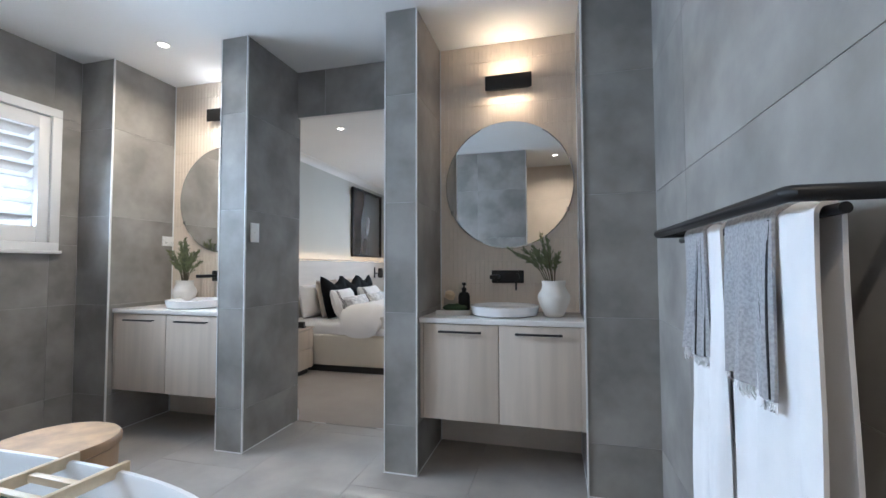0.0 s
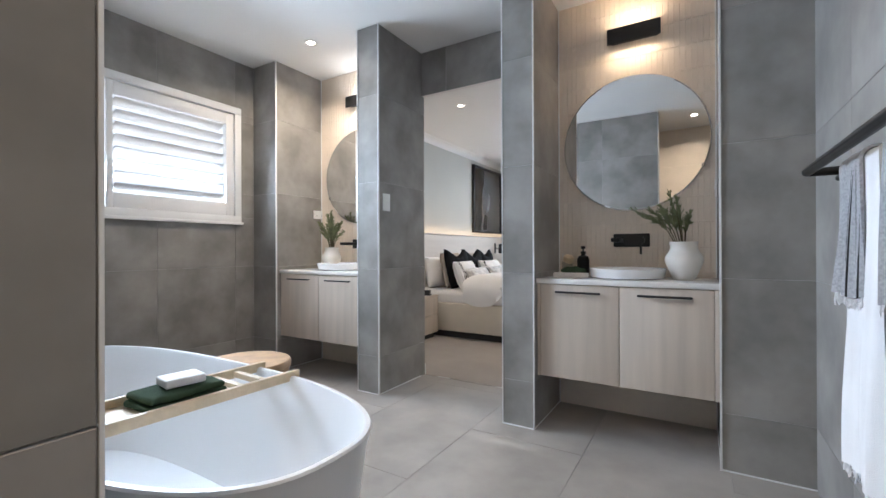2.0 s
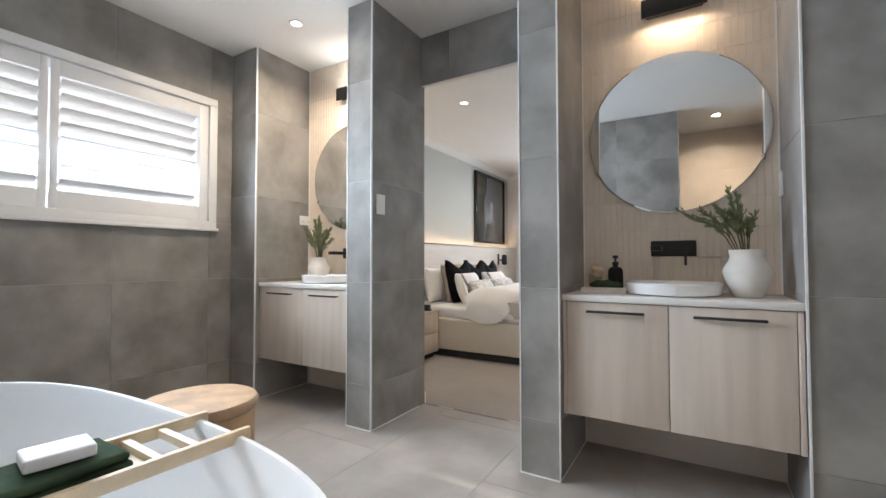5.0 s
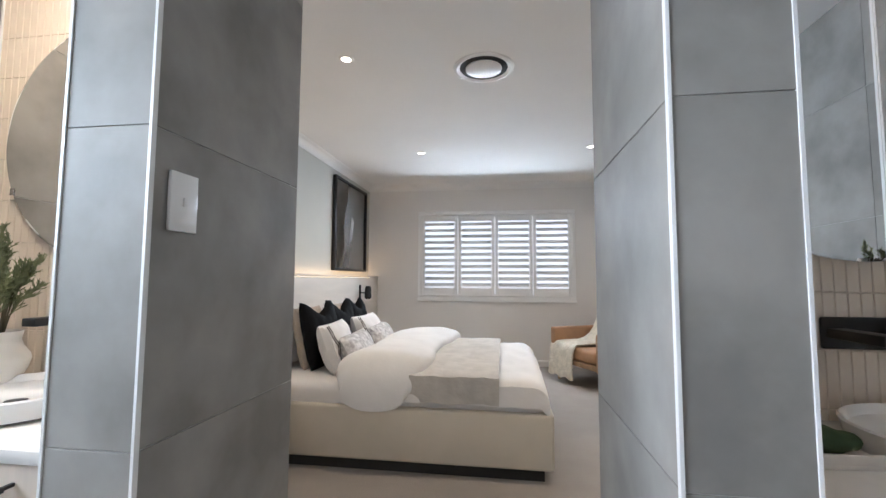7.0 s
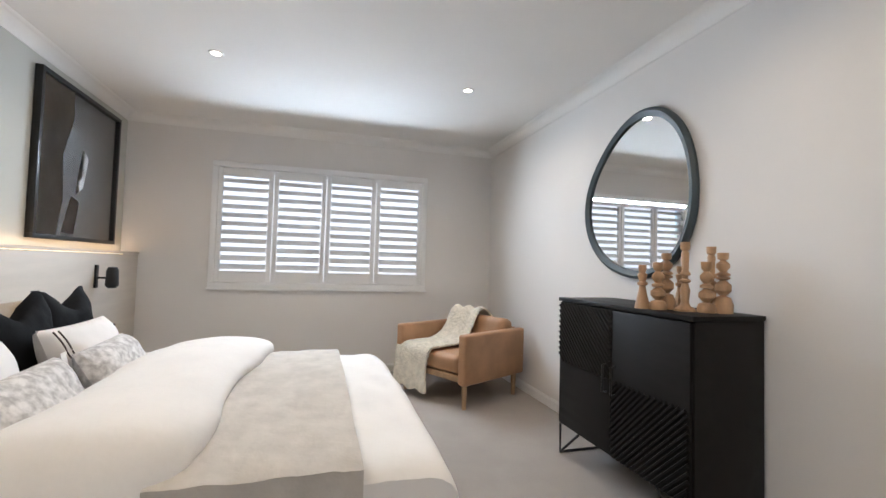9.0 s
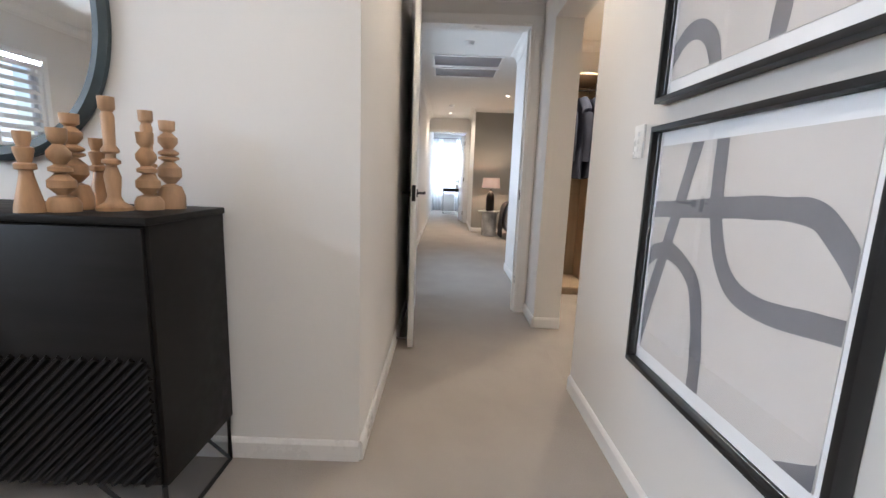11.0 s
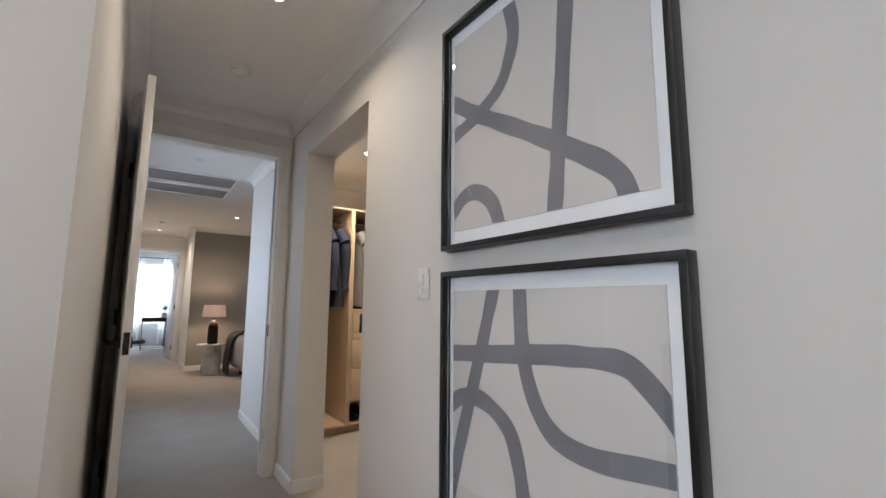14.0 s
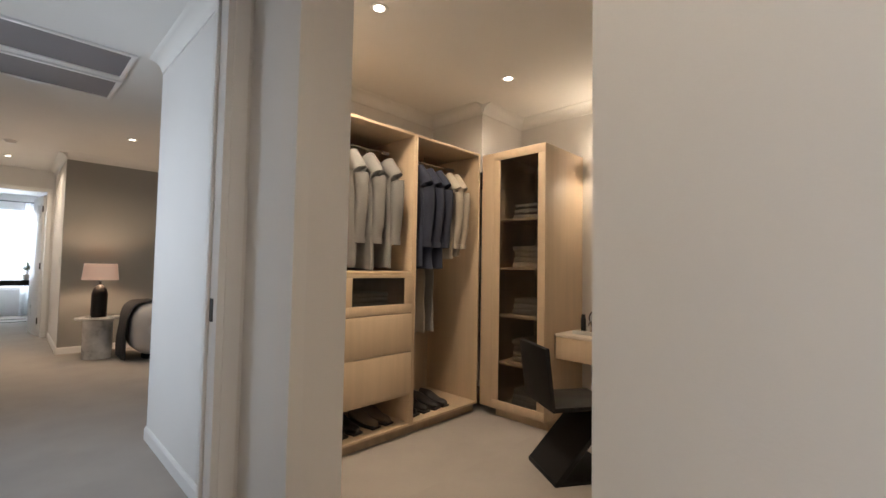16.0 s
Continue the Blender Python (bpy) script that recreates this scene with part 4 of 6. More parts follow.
part("seat", loft([oval(STR * 0.93, STR * 0.93, 0.405, 48, 2.1), oval(STR, STR * 0.99, 0.415, 48, 2.1), oval(STR, STR, 0.438, 48, 2.1), oval(STR - 0.008, STR - 0.008, 0.45, 48, 2.1)]), STUMP, sl)
part("base", loft([oval(STR * 0.90, STR * 0.90, 0, 48, 2.1), oval(STR * 0.93, STR * 0.93, 0.2, 48, 2.1), oval(STR * 0.95, STR * 0.95, 0.405, 48, 2.1)]), STUMP, sl)

# towel rail and towels
tl = thing("towel_rail", pose(0.69, 1.5, 1.232), "matt black double towel rail", "towel rail")
part("front_bar", tube([(-0.002, 0.35, 0), (-0.14, 0.35, 0), (-0.145, 0.345, 0), (-0.145, -0.465, 0), (-0.14, -0.47, 0), (-0.002, -0.47, 0)], 0.0125, 14), BLACK, tl)
part("back_bar", tube([(-0.075, 0.345, -0.022), (-0.075, -0.465, -0.022)], 0.009, 12), BLACK, tl)
for y in (-0.47, 0.35):
    part("rose", cyl(bmesh.new(), 0.024, 0.024, 0.008, pose(-0.004, y, 0, 0, 90, 0), 24), BLACK, tl)


def towel(name, x, y0, y1, ztop, drop_front, drop_back, material, label, seed, stripes=0, fringe=True, th=0.007, r=0.018):
    """A towel folded over the rail: local front hangs at -x."""
    t = thing(name, pose(0, 0, 0), label, "towel", "hanging towels")
    bm = bmesh.new()
    ny, path = 22, []
    for k in range(14):
        path.append((x - r, ztop - r - drop_front * (1 - k / 13)))
    for k in range(1, 8):
        a = math.pi * k / 8
        path.append((x - r * math.cos(a), ztop - r + r * math.sin(a)))
    for k in range(10):
        path.append((x + r, ztop - r - drop_back * k / 9))
    grid = []
    for i, (px, pz) in enumerate(path):
        row = []
        for j in range(ny + 1):
            y = y0 + (y1 - y0) * j / ny
            hang = max(0, ztop - pz) / max(drop_front, 0.1)
            wv = 0.012 * hang * math.sin(j * 0.55 + seed) + 0.006 * hang * math.sin(j * 1.3 + seed * 2 + pz * 6)
            sgn = -1 if px < x else 1
            row.append(bm.verts.new((px + (wv if sgn < 0 else abs(wv) * 0.3) - (0.004 * hang if sgn < 0 else 0), y + 0.006 * math.sin(pz * 9 + seed), pz + 0.004 * math.sin(j * 0.8 + seed))))
        grid.append(row)
    for a, b in zip(grid, grid[1:]):
        for j in range(ny):
            bm.faces.new((a[j], a[j + 1], b[j + 1], b[j]))
    bmesh.ops.recalc_face_normals(bm, faces=bm.faces[:])
    bmesh.ops.solidify(bm, geom=bm.faces[:], thickness=-th)
    part("cloth", bm, material, t)
    zb = ztop - r - drop_front
    for s in range(stripes):
        yy = y0 + (y1 - y0) * (0.06 + 0.085 * s)
        sb = bmesh.new()
        pts = []
        for k in range(14):
            pz = ztop - r - drop_front * (1 - k / 13)
            hang = max(0, ztop - pz) / max(drop_front, 0.1)
            j = (yy - y0) / (y1 - y0) * ny
            wv = 0.012 * hang * math.sin(j * 0.55 + seed) + 0.006 * hang * math.sin(j * 1.3 + seed * 2 + pz * 6)
            pts.append((x - r + wv - 0.004 * hang - th * 0.75, yy + 0.006 * math.sin(pz * 9 + seed), pz))
        w2 = 0.0065 if s % 2 == 0 else 0.004
        va = [[sb.verts.new((p[0] + dx, p[1] + dy, p[2])) for dx, dy in ((0.004, -w2), (-0.0012, -w2), (-0.0012, w2), (0.004, w2))] for p in pts]
        for a, b in zip(va, va[1:]):
            for i in range(4):
                sb.faces.new((a[i], a[(i + 1) % 4], b[(i + 1) % 4], b[i]))
        bmesh.ops.recalc_face_normals(sb, faces=sb.faces[:])
        part("stripe", sb, DARK_STRIPE, t, "charcoal woven stripe")
    if fringe:
        fb = bmesh.new()
        rng = random.Random(seed * 7 + 1)
        for j in range(ny * 3):
            yy = y0 + (y1 - y0) * (j + 0.5) / (ny * 3)
            jj = (yy - y0) / (y1 - y0) * ny
            wv = 0.012 * math.sin(jj * 0.55 + seed) + 0.006 * math.sin(jj * 1.3 + seed * 2 + zb * 6)
            px = x - r + wv - 0.004
            l = rng.uniform(0.018, 0.03)
            merge(fb, tube([(px, yy, zb + 0.006), (px + rng.uniform(-.004, .004), yy + rng.uniform(-.004, .004), zb - l * .5), (px + rng.uniform(-.006, .006), yy + rng.uniform(-.008, .008), zb - l)], 0.0018, 4))
        part("fringe", fb, WHITE_T, t, "white tasselled fringe")
    return t


RX = 0.612
towel("bath_towel", RX, 1.44, 1.68, 1.222, 0.72, 0.5, WHITE_T, "white cotton bath towel with a fringed hem on the rail", 2, r=0.014)
towel("hand_towel", RX, 1.525, 1.69, 1.232, 0.31, 0.25, GREY_T, "charcoal striped hand towel over the white towel", 2, stripes=4, r=0.024)
towel("bath_towel", RX, 1.06, 1.38, 1.222, 0.78, 0.5, WHITE_T, "long white cotton bath towel with a fringed hem", 4, r=0.014)
towel("hand_towel", RX, 1.165, 1.375, 1.232, 0.31, 0.25, GREY_T, "charcoal striped hand towel over the long towel", 4, stripes=4, r=0.024)

# ---- bedroom ----
hb = thing("headboard", pose(-2.98, 3.14, 0), "full-width pale oak headboard panel with a lit ledge", "headboard")
part("panel", B(0.0, 0.15, 0.0, 4.80, 0.0, 1.215, bevel=0.003), PANEL, hb)
part("cap", B(0.09, 0.16, 0.0, 4.80, 1.218, 1.238, bevel=0.002), PANEL, hb)
part("led_strip", B(0.03, 0.045, 0.05, 4.76, 1.216, 1.224), LEDM, hb, "warm glowing LED strip")
lamp("AREA", "ledge_glow", pose(-2.935, 5.54, 1.24, 180, 0, 0), LEDW, (1.0, 0.66, 0.38), 0.03, 4.7)


def soft_box(x0, x1, y0, y1, z0, z1, r, n=10, wob=0.0, fr=4.0, seed=0, seg=4):
    b = B(x0, x1, y0, y1, z0, z1, bevel=r, seg=seg)
    bmesh.ops.subdivide_edges(b, edges=[e for e in b.edges if e.calc_length() > 0.12], cuts=n, use_grid_fill=True)
    if wob:
        off = Vector((seed * 3.1, seed * 1.7, 0))
        for v_ in b.verts:
            nv = noise.noise_vector(v_.co * fr + off) * wob
            v_.co += nv if v_.co.z > z0 + 0.02 else Vector((nv.x, nv.y, 0)) * 0.3
    bmesh.ops.recalc_face_normals(b, faces=b.faces[:])
    return b


bed = thing("bed", pose(-0.69, 4.445, 0), "cream upholstered bed base on a dark recessed plinth", "bed")
part("base", B(-2.135, 0.0, 0.0, 1.76, 0.075, 0.40, bevel=0.018, seg=3), CREAMUP, bed)
# plinth block set back and coloured near-black
part("plinth", B(-2.135, -0.05, 0.05, 1.71, 0.0, 0.076), NEAR_BLACK, bed, "black recessed plinth")
part("seam", B(-0.002, 0.003, 0.002, 1.75, 0.082, 0.395, bevel=0.001), CREAMUP, bed)
part("mattress", soft_box(-2.13, -0.06, 0.035, 1.72, 0.36, 0.525, 0.05, 6, 0.004, 3), LINEN, bed, "white sheeted mattress")


def cloth(x0, x1, y0, y1, z, drop_front, drop_foot, seed, puff=0.03, th=0.02, nx=40, ny=48, wob=0.012):
    """Bedding draped over the front (y0) side and, with drop_foot, over the foot (x1)."""
    b = bmesh.new()
    off = Vector((seed * 2.3, seed, 0))
    g_ = []
    for i in range(nx + 1):
        row = []
        for j in range(ny + 1):
            s, t = i / nx, j / ny
            ln = (y1 - y0) + drop_front
            d = t * ln
            if d < drop_front:
                y, zz = y0 - 0.018, z - (drop_front - d)
                k = (drop_front - d) / max(drop_front, 1e-3)
                y -= 0.025 * k * (0.6 + 0.4 * math.sin(s * 9 + seed)) 
            else:
                y = y0 - 0.018 + (d - drop_front)
                e = min(1.0, (d - drop_front) / 0.06)
                zz = z - 0.02 * (1 - e) ** 2 + puff * math.sin(math.pi * min(1, (d - drop_front) / (y1 - y0))) ** 0.5
            x = x0 + (x1 - x0) * s
            if drop_foot and s > 0.9:
                k = (s - 0.9) / 0.1
                zz -= drop_foot * k ** 2
                x = x0 + (x1 - x0) * (0.9 + 0.1 * math.sin(k * math.pi / 2))
            p = Vector((x, y, zz))
            p += noise.noise_vector(Vector((x * 3.2, y * 3.2, zz * 2)) + off) * wob
            p.z += 0.010 * noise.noise(Vector((x * 9, y * 5, 0)) + off) + 0.005 * abs(noise.noise(Vector((x * 18, y * 7, 3)) + off))
            row.append(b.verts.new(p))
        g_.append(row)
    for a, c in zip(g_, g_[1:]):
        for j in range(ny):
            b.faces.new((a[j], a[j + 1], c[j + 1], c[j]))
    bmesh.ops.recalc_face_normals(b, faces=b.faces[:])
    bmesh.ops.solidify(b, geom=b.faces[:], thickness=th)
    return b


dv = thing("duvet", pose(0, 0, 0), "white cotton duvet turned back in a thick soft fold", "duvet")
part("spread", cloth(-1.72, -0.71, 4.485, 6.19, 0.565, 0.13, 0.09, 1, 0.03, 0.03), LINEN, dv)
tagged(part("bed_runner", cloth(-1.56, -1.01, 4.47, 6.2, 0.60, 0.16, 0.0, 4, 0.035, 0.008, wob=0.006), OATMEAL), "oatmeal linen runner across the bed", "blanket")
# the duvet's turned-back fold
b = bmesh.new()
rings = []
for j in range(41):
    t = j / 40
    y = 4.40 + 1.78 * t
    zc = 0.615 + 0.045 * math.sin(math.pi * t) - (0.13 * (1 - t / 0.12) ** 2 if t < 0.12 else 0)
    cx = -1.79 + 0.12 * t + 0.02 * math.sin(t * 7)
    ra, rb = 0.27 + 0.02 * math.sin(t * 11), 0.085 + 0.012 * math.sin(t * 8 + 1)
    if t < 0.06:
        ra *= 0.75 + 0.25 * t / 0.06
    ring = []
    for k in range(28):
        a = 2 * math.pi * k / 28
        p = Vector((cx + ra * math.copysign(abs(math.cos(a)) ** 0.8, math.cos(a)), y, zc + rb * math.copysign(abs(math.sin(a)) ** 0.9, math.sin(a))))
        p += noise.noise_vector(p * 4.5) * 0.014 + noise.noise_vector(p * 13) * 0.004
        ring.append(p)
    rings.append(ring)
part("turned_back_fold", loft(rings), LINEN, dv, "soft rolled fold")


def pillow(w_, h_, th, pinch=0.05, chop=0.0, n=26, seed=0):
    """Standing pillow: local x across, z up from its lower edge, y through."""
    b = bmesh.new()
    off = Vector((seed * 5.3, 0, seed))
    sides = []
    for sg in (-1, 1):
        g_ = []
        for i in range(n + 1):
            row = []
            for j in range(n + 1):
                u, v_ = 2 * i / n - 1, 2 * j / n - 1
                f_ = max(0, 1 - abs(u) ** 2.6) ** 0.5 * max(0, 1 - abs(v_) ** 2.6) ** 0.5
                x = u * w_ / 2 * (1 - pinch * (1 - v_ * v_) * abs(u) ** 3)
                z = v_ * h_ / 2 * (1 - pinch * (1 - u * u) * abs(v_) ** 3)
                if chop and v_ > 0:
                    z -= chop * v_ ** 2 * max(0, 1 - abs(u) * 1.25)
                p = Vector((x, sg * th / 2 * f_, z + h_ / 2))
                if 0 < i < n and 0 < j < n:
                    p += noise.noise_vector(p * 7 + off) * 0.012
                    p.y += 0.006 * noise.noise(p * 16 + off)
                row.append(b.verts.new(p))
            g_.append(row)
        for a, c in zip(g_, g_[1:]):
            for j in range(n):
                b.faces.new((a[j], a[j + 1], c[j + 1], c[j]))
    bmesh.ops.remove_doubles(b, verts=b.verts[:], dist=0.0004)
    bmesh.ops.recalc_face_normals(b, faces=b.faces[:])
    return b


def put_pillow(name, x, y, z, w_, h_, th, mt, lean, label, turn=0, **k):
    # stands with its face towards the foot of the bed, leaning back on the headboard
    return tagged(part(name, pillow(w_, h_, th, **k), mt, m=pose(x, y, z, 0, 0, 90 + turn) @ pose(0, 0, 0, lean, 0, 0)), label, "pillow", "pillows on the bed")


MZ = 0.527
put_pillow("bed_pillow", -2.62, 5.02, MZ, 0.66, 0.40, 0.20, LINEN, -10, "plump white bed pillow leaning on the headboard", seed=1)
put_pillow("bed_pillow", -2.62, 5.74, MZ, 0.66, 0.40, 0.20, LINEN, -10, "plump white bed pillow leaning on the headboard", seed=2)
put_pillow("beige_cushion", -2.42, 5.04, MZ, 0.48, 0.46, 0.15, BEIGEF, -14, "square beige linen cushion behind the black one", seed=3)
put_pillow("beige_cushion", -2.42, 5.66, MZ, 0.48, 0.46, 0.15, BEIGEF, -14, "square beige linen cushion behind the black one", seed=4)
for i, (yy, xx) in enumerate(((5.03, -2.39), (5.49, -2.40), (5.94, -2.41))):
    put_pillow("black_cushion", xx + 0.05, yy, MZ, 0.50, 0.50, 0.15, VELVET, -13, "square black velvet cushion with a chopped top", chop=0.13, pinch=0.0, seed=5 + i, turn=3 * i - 4)
for i, (yy, xx) in enumerate(((4.95, -2.16), (5.68, -2.16))):
    p = thing("tied_pillow", pose(xx, yy, MZ, 0, 0, 90 + 5 - 6 * i) @ pose(0, 0, 0, -20, 0, 0), "white pillow with dark brown piping and fabric ties", "pillow", "pillows on the bed")
    part("case", pillow(0.56, 0.36, 0.19, seed=10 + i), LINEN, p)
    for s, xo in ((0, -0.225), (1, -0.262)):
        pts = smooth_path([(xo + 0.006 * math.sin(k * 2 + i), -0.074 + 0.035 * abs(k / 8 - 0.5) * 2 - 0.02 * s * 0 - 0.012, 0.025 + 0.31 * k / 8) for k in range(9)], 3)
        part("piping", tube(pts, 0.0035, 6), PIPING, p, "dark brown piping")
    tie = smooth_path([(-0.27, -0.06, 0.24), (-0.31, -0.075, 0.22), (-0.325, -0.08, 0.15), (-0.30, -0.075, 0.06), (-0.325, -0.07, 0.01)], 5)
    bt_ = bmesh.new()
    vs_ = [[bt_.verts.new((q.x + d, q.y - 0.004 * k, q.z)) for d, k in ((-0.018, 0), (0.018, 0), (0.018, 1), (-0.018, 1))] for q in tie]
    for a, c in zip(vs_, vs_[1:]):
        for k in range(4):
            bt_.faces.new((a[k], a[(k + 1) % 4], c[(k + 1) % 4], c[k]))
    part("tie", bt_, LINEN, p)
for i, (yy, xx) in enumerate(((5.0, -2.0), (5.62, -2.0))):
    put_pillow("lumbar_cushion", xx, yy, MZ + 0.01, 0.58, 0.28, 0.17, PATTERN, -30, "grey and white leaf-patterned lumbar cushion", seed=20 + i, turn=4, pinch=0.02)

for y in (3.86, 6.29):
    nt = thing("bedside_table", pose(-2.83, y, 0), "pale oak bedside cabinet with a drawer", "bedside table", "bedside tables")
    part("body", B(0.0, 0.50, 0.0, 0.55, 0.06, 0.47, bevel=0.002), OAK, nt)
    part("top", B(0.0, 0.515, -0.005, 0.555, 0.472, 0.49, bevel=0.002), OAK, nt)
    part("drawer", B(0.501, 0.518, 0.01, 0.54, 0.27, 0.462, bevel=0.002), OAK, nt)
    part("drawer", B(0.501, 0.518, 0.01, 0.54, 0.07, 0.262, bevel=0.002), OAK, nt)
    part("plinth", B(0.02, 0.46, 0.02, 0.53, 0.0, 0.061), NEAR_BLACK, nt)
bk = thing("desk_clock", pose(-2.40, 4.28, 0.49, 0, 0, 12), "small black desk clock on the bedside table", "clock")
part("case", B(-0.05, 0.05, -0.03, 0.03, 0, 0.06, bevel=0.006), BLACK, bk)
part("foot", B(-0.06, 0.06, -0.035, 0.035, 0, 0.012, bevel=0.003), BLACKP, bk)
tagged(part("book", B(-0.09, 0.09, -0.06, 0.06, 0, 0.02, bevel=0.002), MATBOARD, m=pose(-2.50, 4.10, 0.491, 0, 0, 5)), "white paperback lying on the bedside table", "book")
wl = thing("bedside_wall_lamp", pose(-2.83, 7.15, 1.02), "black bedside lamp with a cone head on the headboard", "wall lamp")
part("back_plate", B(0.0, 0.015, -0.02, 0.02, -0.08, 0.10, bevel=0.003), BLACK, wl)
part("arm", tube([(0.012, 0, 0.0), (0.06, 0.0, 0.0), (0.10, 0.01, -0.01)], 0.008), BLACK, wl)
part("head", lathe([(0.028, -0.08), (0.045, -0.06), (0.040, 0.06), (0.030, 0.085), (0, 0.088)]), BLACK, wl, m=pose(0.11, 0.01, 0.0))
tagged(part("bud_vase", lathe([(0, 0), (0.04, 0), (0.06, 0.03), (0.062, 0.08), (0.03, 0.15), (0.02, 0.2), (0.026, 0.22), (0.018, 0.22), (0, 0.03)]), BLACKP, m=pose(-2.55, 6.75, 0.491)), "dark brown ceramic bud vase on the bedside table", "vase")


def frame_bars(w_, h_, f_, d_):
    b = bmesh.new()
    for a in ((0, w_, 0, f_), (0, w_, h_ - f_, h_), (0, f_, f_, h_ - f_), (w_ - f_, w_, f_, h_ - f_)):
        box(b, a[0], a[1], -d_, 0, a[2], a[3], bevel=0.0015)
    return b


art = thing("framed_artwork", pose(-2.978, 6.56, 1.297, 0, 0, 90), "black framed abstract painting in charcoal and pale grey", "artwork")
AW, AH = 1.144, 1.138
part("frame", frame_bars(AW, AH, 0.03, 0.045), BLACK, art)
part("canvas", B(0.03, AW - 0.03, -0.014, -0.002, 0.03, AH - 0.03), ARTDARK, art)
b = bmesh.new()
for poly, dy in ((((0.03, 0.03), (0.30, 0.03), (0.36, 0.30), (0.33, 0.62), (0.45, 0.92), (0.43, AH - 0.03), (0.03, AH - 0.03)), 0.0165), (((0.52, 0.35), (0.62, 0.42), (0.68, 0.66), (0.60, 0.72), (0.55, 0.55)), 0.0168), (((0.36, 0.06), (0.52, 0.05), (0.58, 0.30), (0.46, 0.34)), 0.0166)):
    b.faces.new([b.verts.new((u, -dy, v_)) for u, v_ in poly])
bmesh.ops.solidify(b, geom=b.faces[:], thickness=0.0015)
part("pale_brushwork", b, ARTPALE, art, "pale grey brushwork")
part("glazing", B(0.03, AW - 0.03, -0.026, -0.023, 0.03, AH - 0.03), GLASSM, art).visible_shadow = False

# armchair
ch = thing("armchair", pose(0.205, 7.10, 0, 0, 0, 28) @ Matrix.Diagonal((1.06, 1.06, 1.04, 1)), "tan leather armchair on timber legs", "armchair")
part("arm", soft_box(-0.43, 0.34, -0.43, -0.345, 0.20, 0.60, 0.02, 3), TAN, ch)
part("arm", soft_box(-0.43, 0.34, 0.345, 0.43, 0.20, 0.60, 0.02, 3), TAN, ch)
part("back_panel", soft_box(0.26, 0.345, -0.345, 0.345, 0.20, 0.60, 0.02, 3), TAN, ch)
part("seat_cushion", soft_box(-0.42, 0.20, -0.335, 0.335, 0.27, 0.42, 0.045, 6, 0.006, 5), TAN, ch)
part("back_cushion", soft_box(-0.09, 0.09, -0.33, 0.33, -0.02, 0.36, 0.06, 6, 0.01, 5), TAN, ch, m=pose(0.16, 0, 0.33, 0, 14, 0))
part("seat_rail", B(-0.41, 0.30, -0.37, 0.37, 0.215, 0.265, bevel=0.006), STUMP, ch)
for x, y in ((-0.36, -0.36), (-0.36, 0.36), (0.28, -0.36), (0.28, 0.36)):
    part("leg", cyl(bmesh.new(), 0.017, 0.025, 0.215, pose(x, y, 0.1075), 16), STUMP, ch)
# the knitted throw over seat and back
b = bmesh.new()
pth = smooth_path([(0.42, 0.10, 0.50), (0.35, 0.10, 0.62), (0.24, 0.10, 0.735), (0.13, 0.10, 0.73), (0.03, 0.12, 0.54), (-0.10, 0.14, 0.455), (-0.30, 0.17, 0.445), (-0.43, 0.19, 0.42), (-0.46, 0.20, 0.25), (-0.475, 0.19, 0.07)], 7)
g_ = []
for i, p in enumerate(pth):
    row = []
    s = i / (len(pth) - 1)
    hw = 0.17 + 0.06 * s + 0.02 * math.sin(s * 12)
    for j in range(37):
        v_ = j / 36 * 2 - 1
        q_ = Vector(p) + Vector((0, v_ * hw, 0.012 * math.sin(v_ * 8 + s * 5)))
        q_.z += 0.007 * abs(math.sin(i * 1.1)) * abs(math.sin(j * 0.9 + (i % 2) * 1.5))
        q_.x -= 0.007 * abs(math.sin(i * 1.1)) * abs(math.sin(j * 0.9 + (i % 2) * 1.5))
        row.append(b.verts.new(q_))
    g_.append(row)
for a, c in zip(g_, g_[1:]):
    for j in range(36):
        b.faces.new((a[j], a[j + 1], c[j + 1], c[j]))
bmesh.ops.recalc_face_normals(b, faces=b.faces[:])
bmesh.ops.solidify(b, geom=b.faces[:], thickness=0.016)
tagged(part("knitted_throw", b, THROW, m=ch.matrix_basis), "cream chunky knitted throw draped over the armchair", "throw")

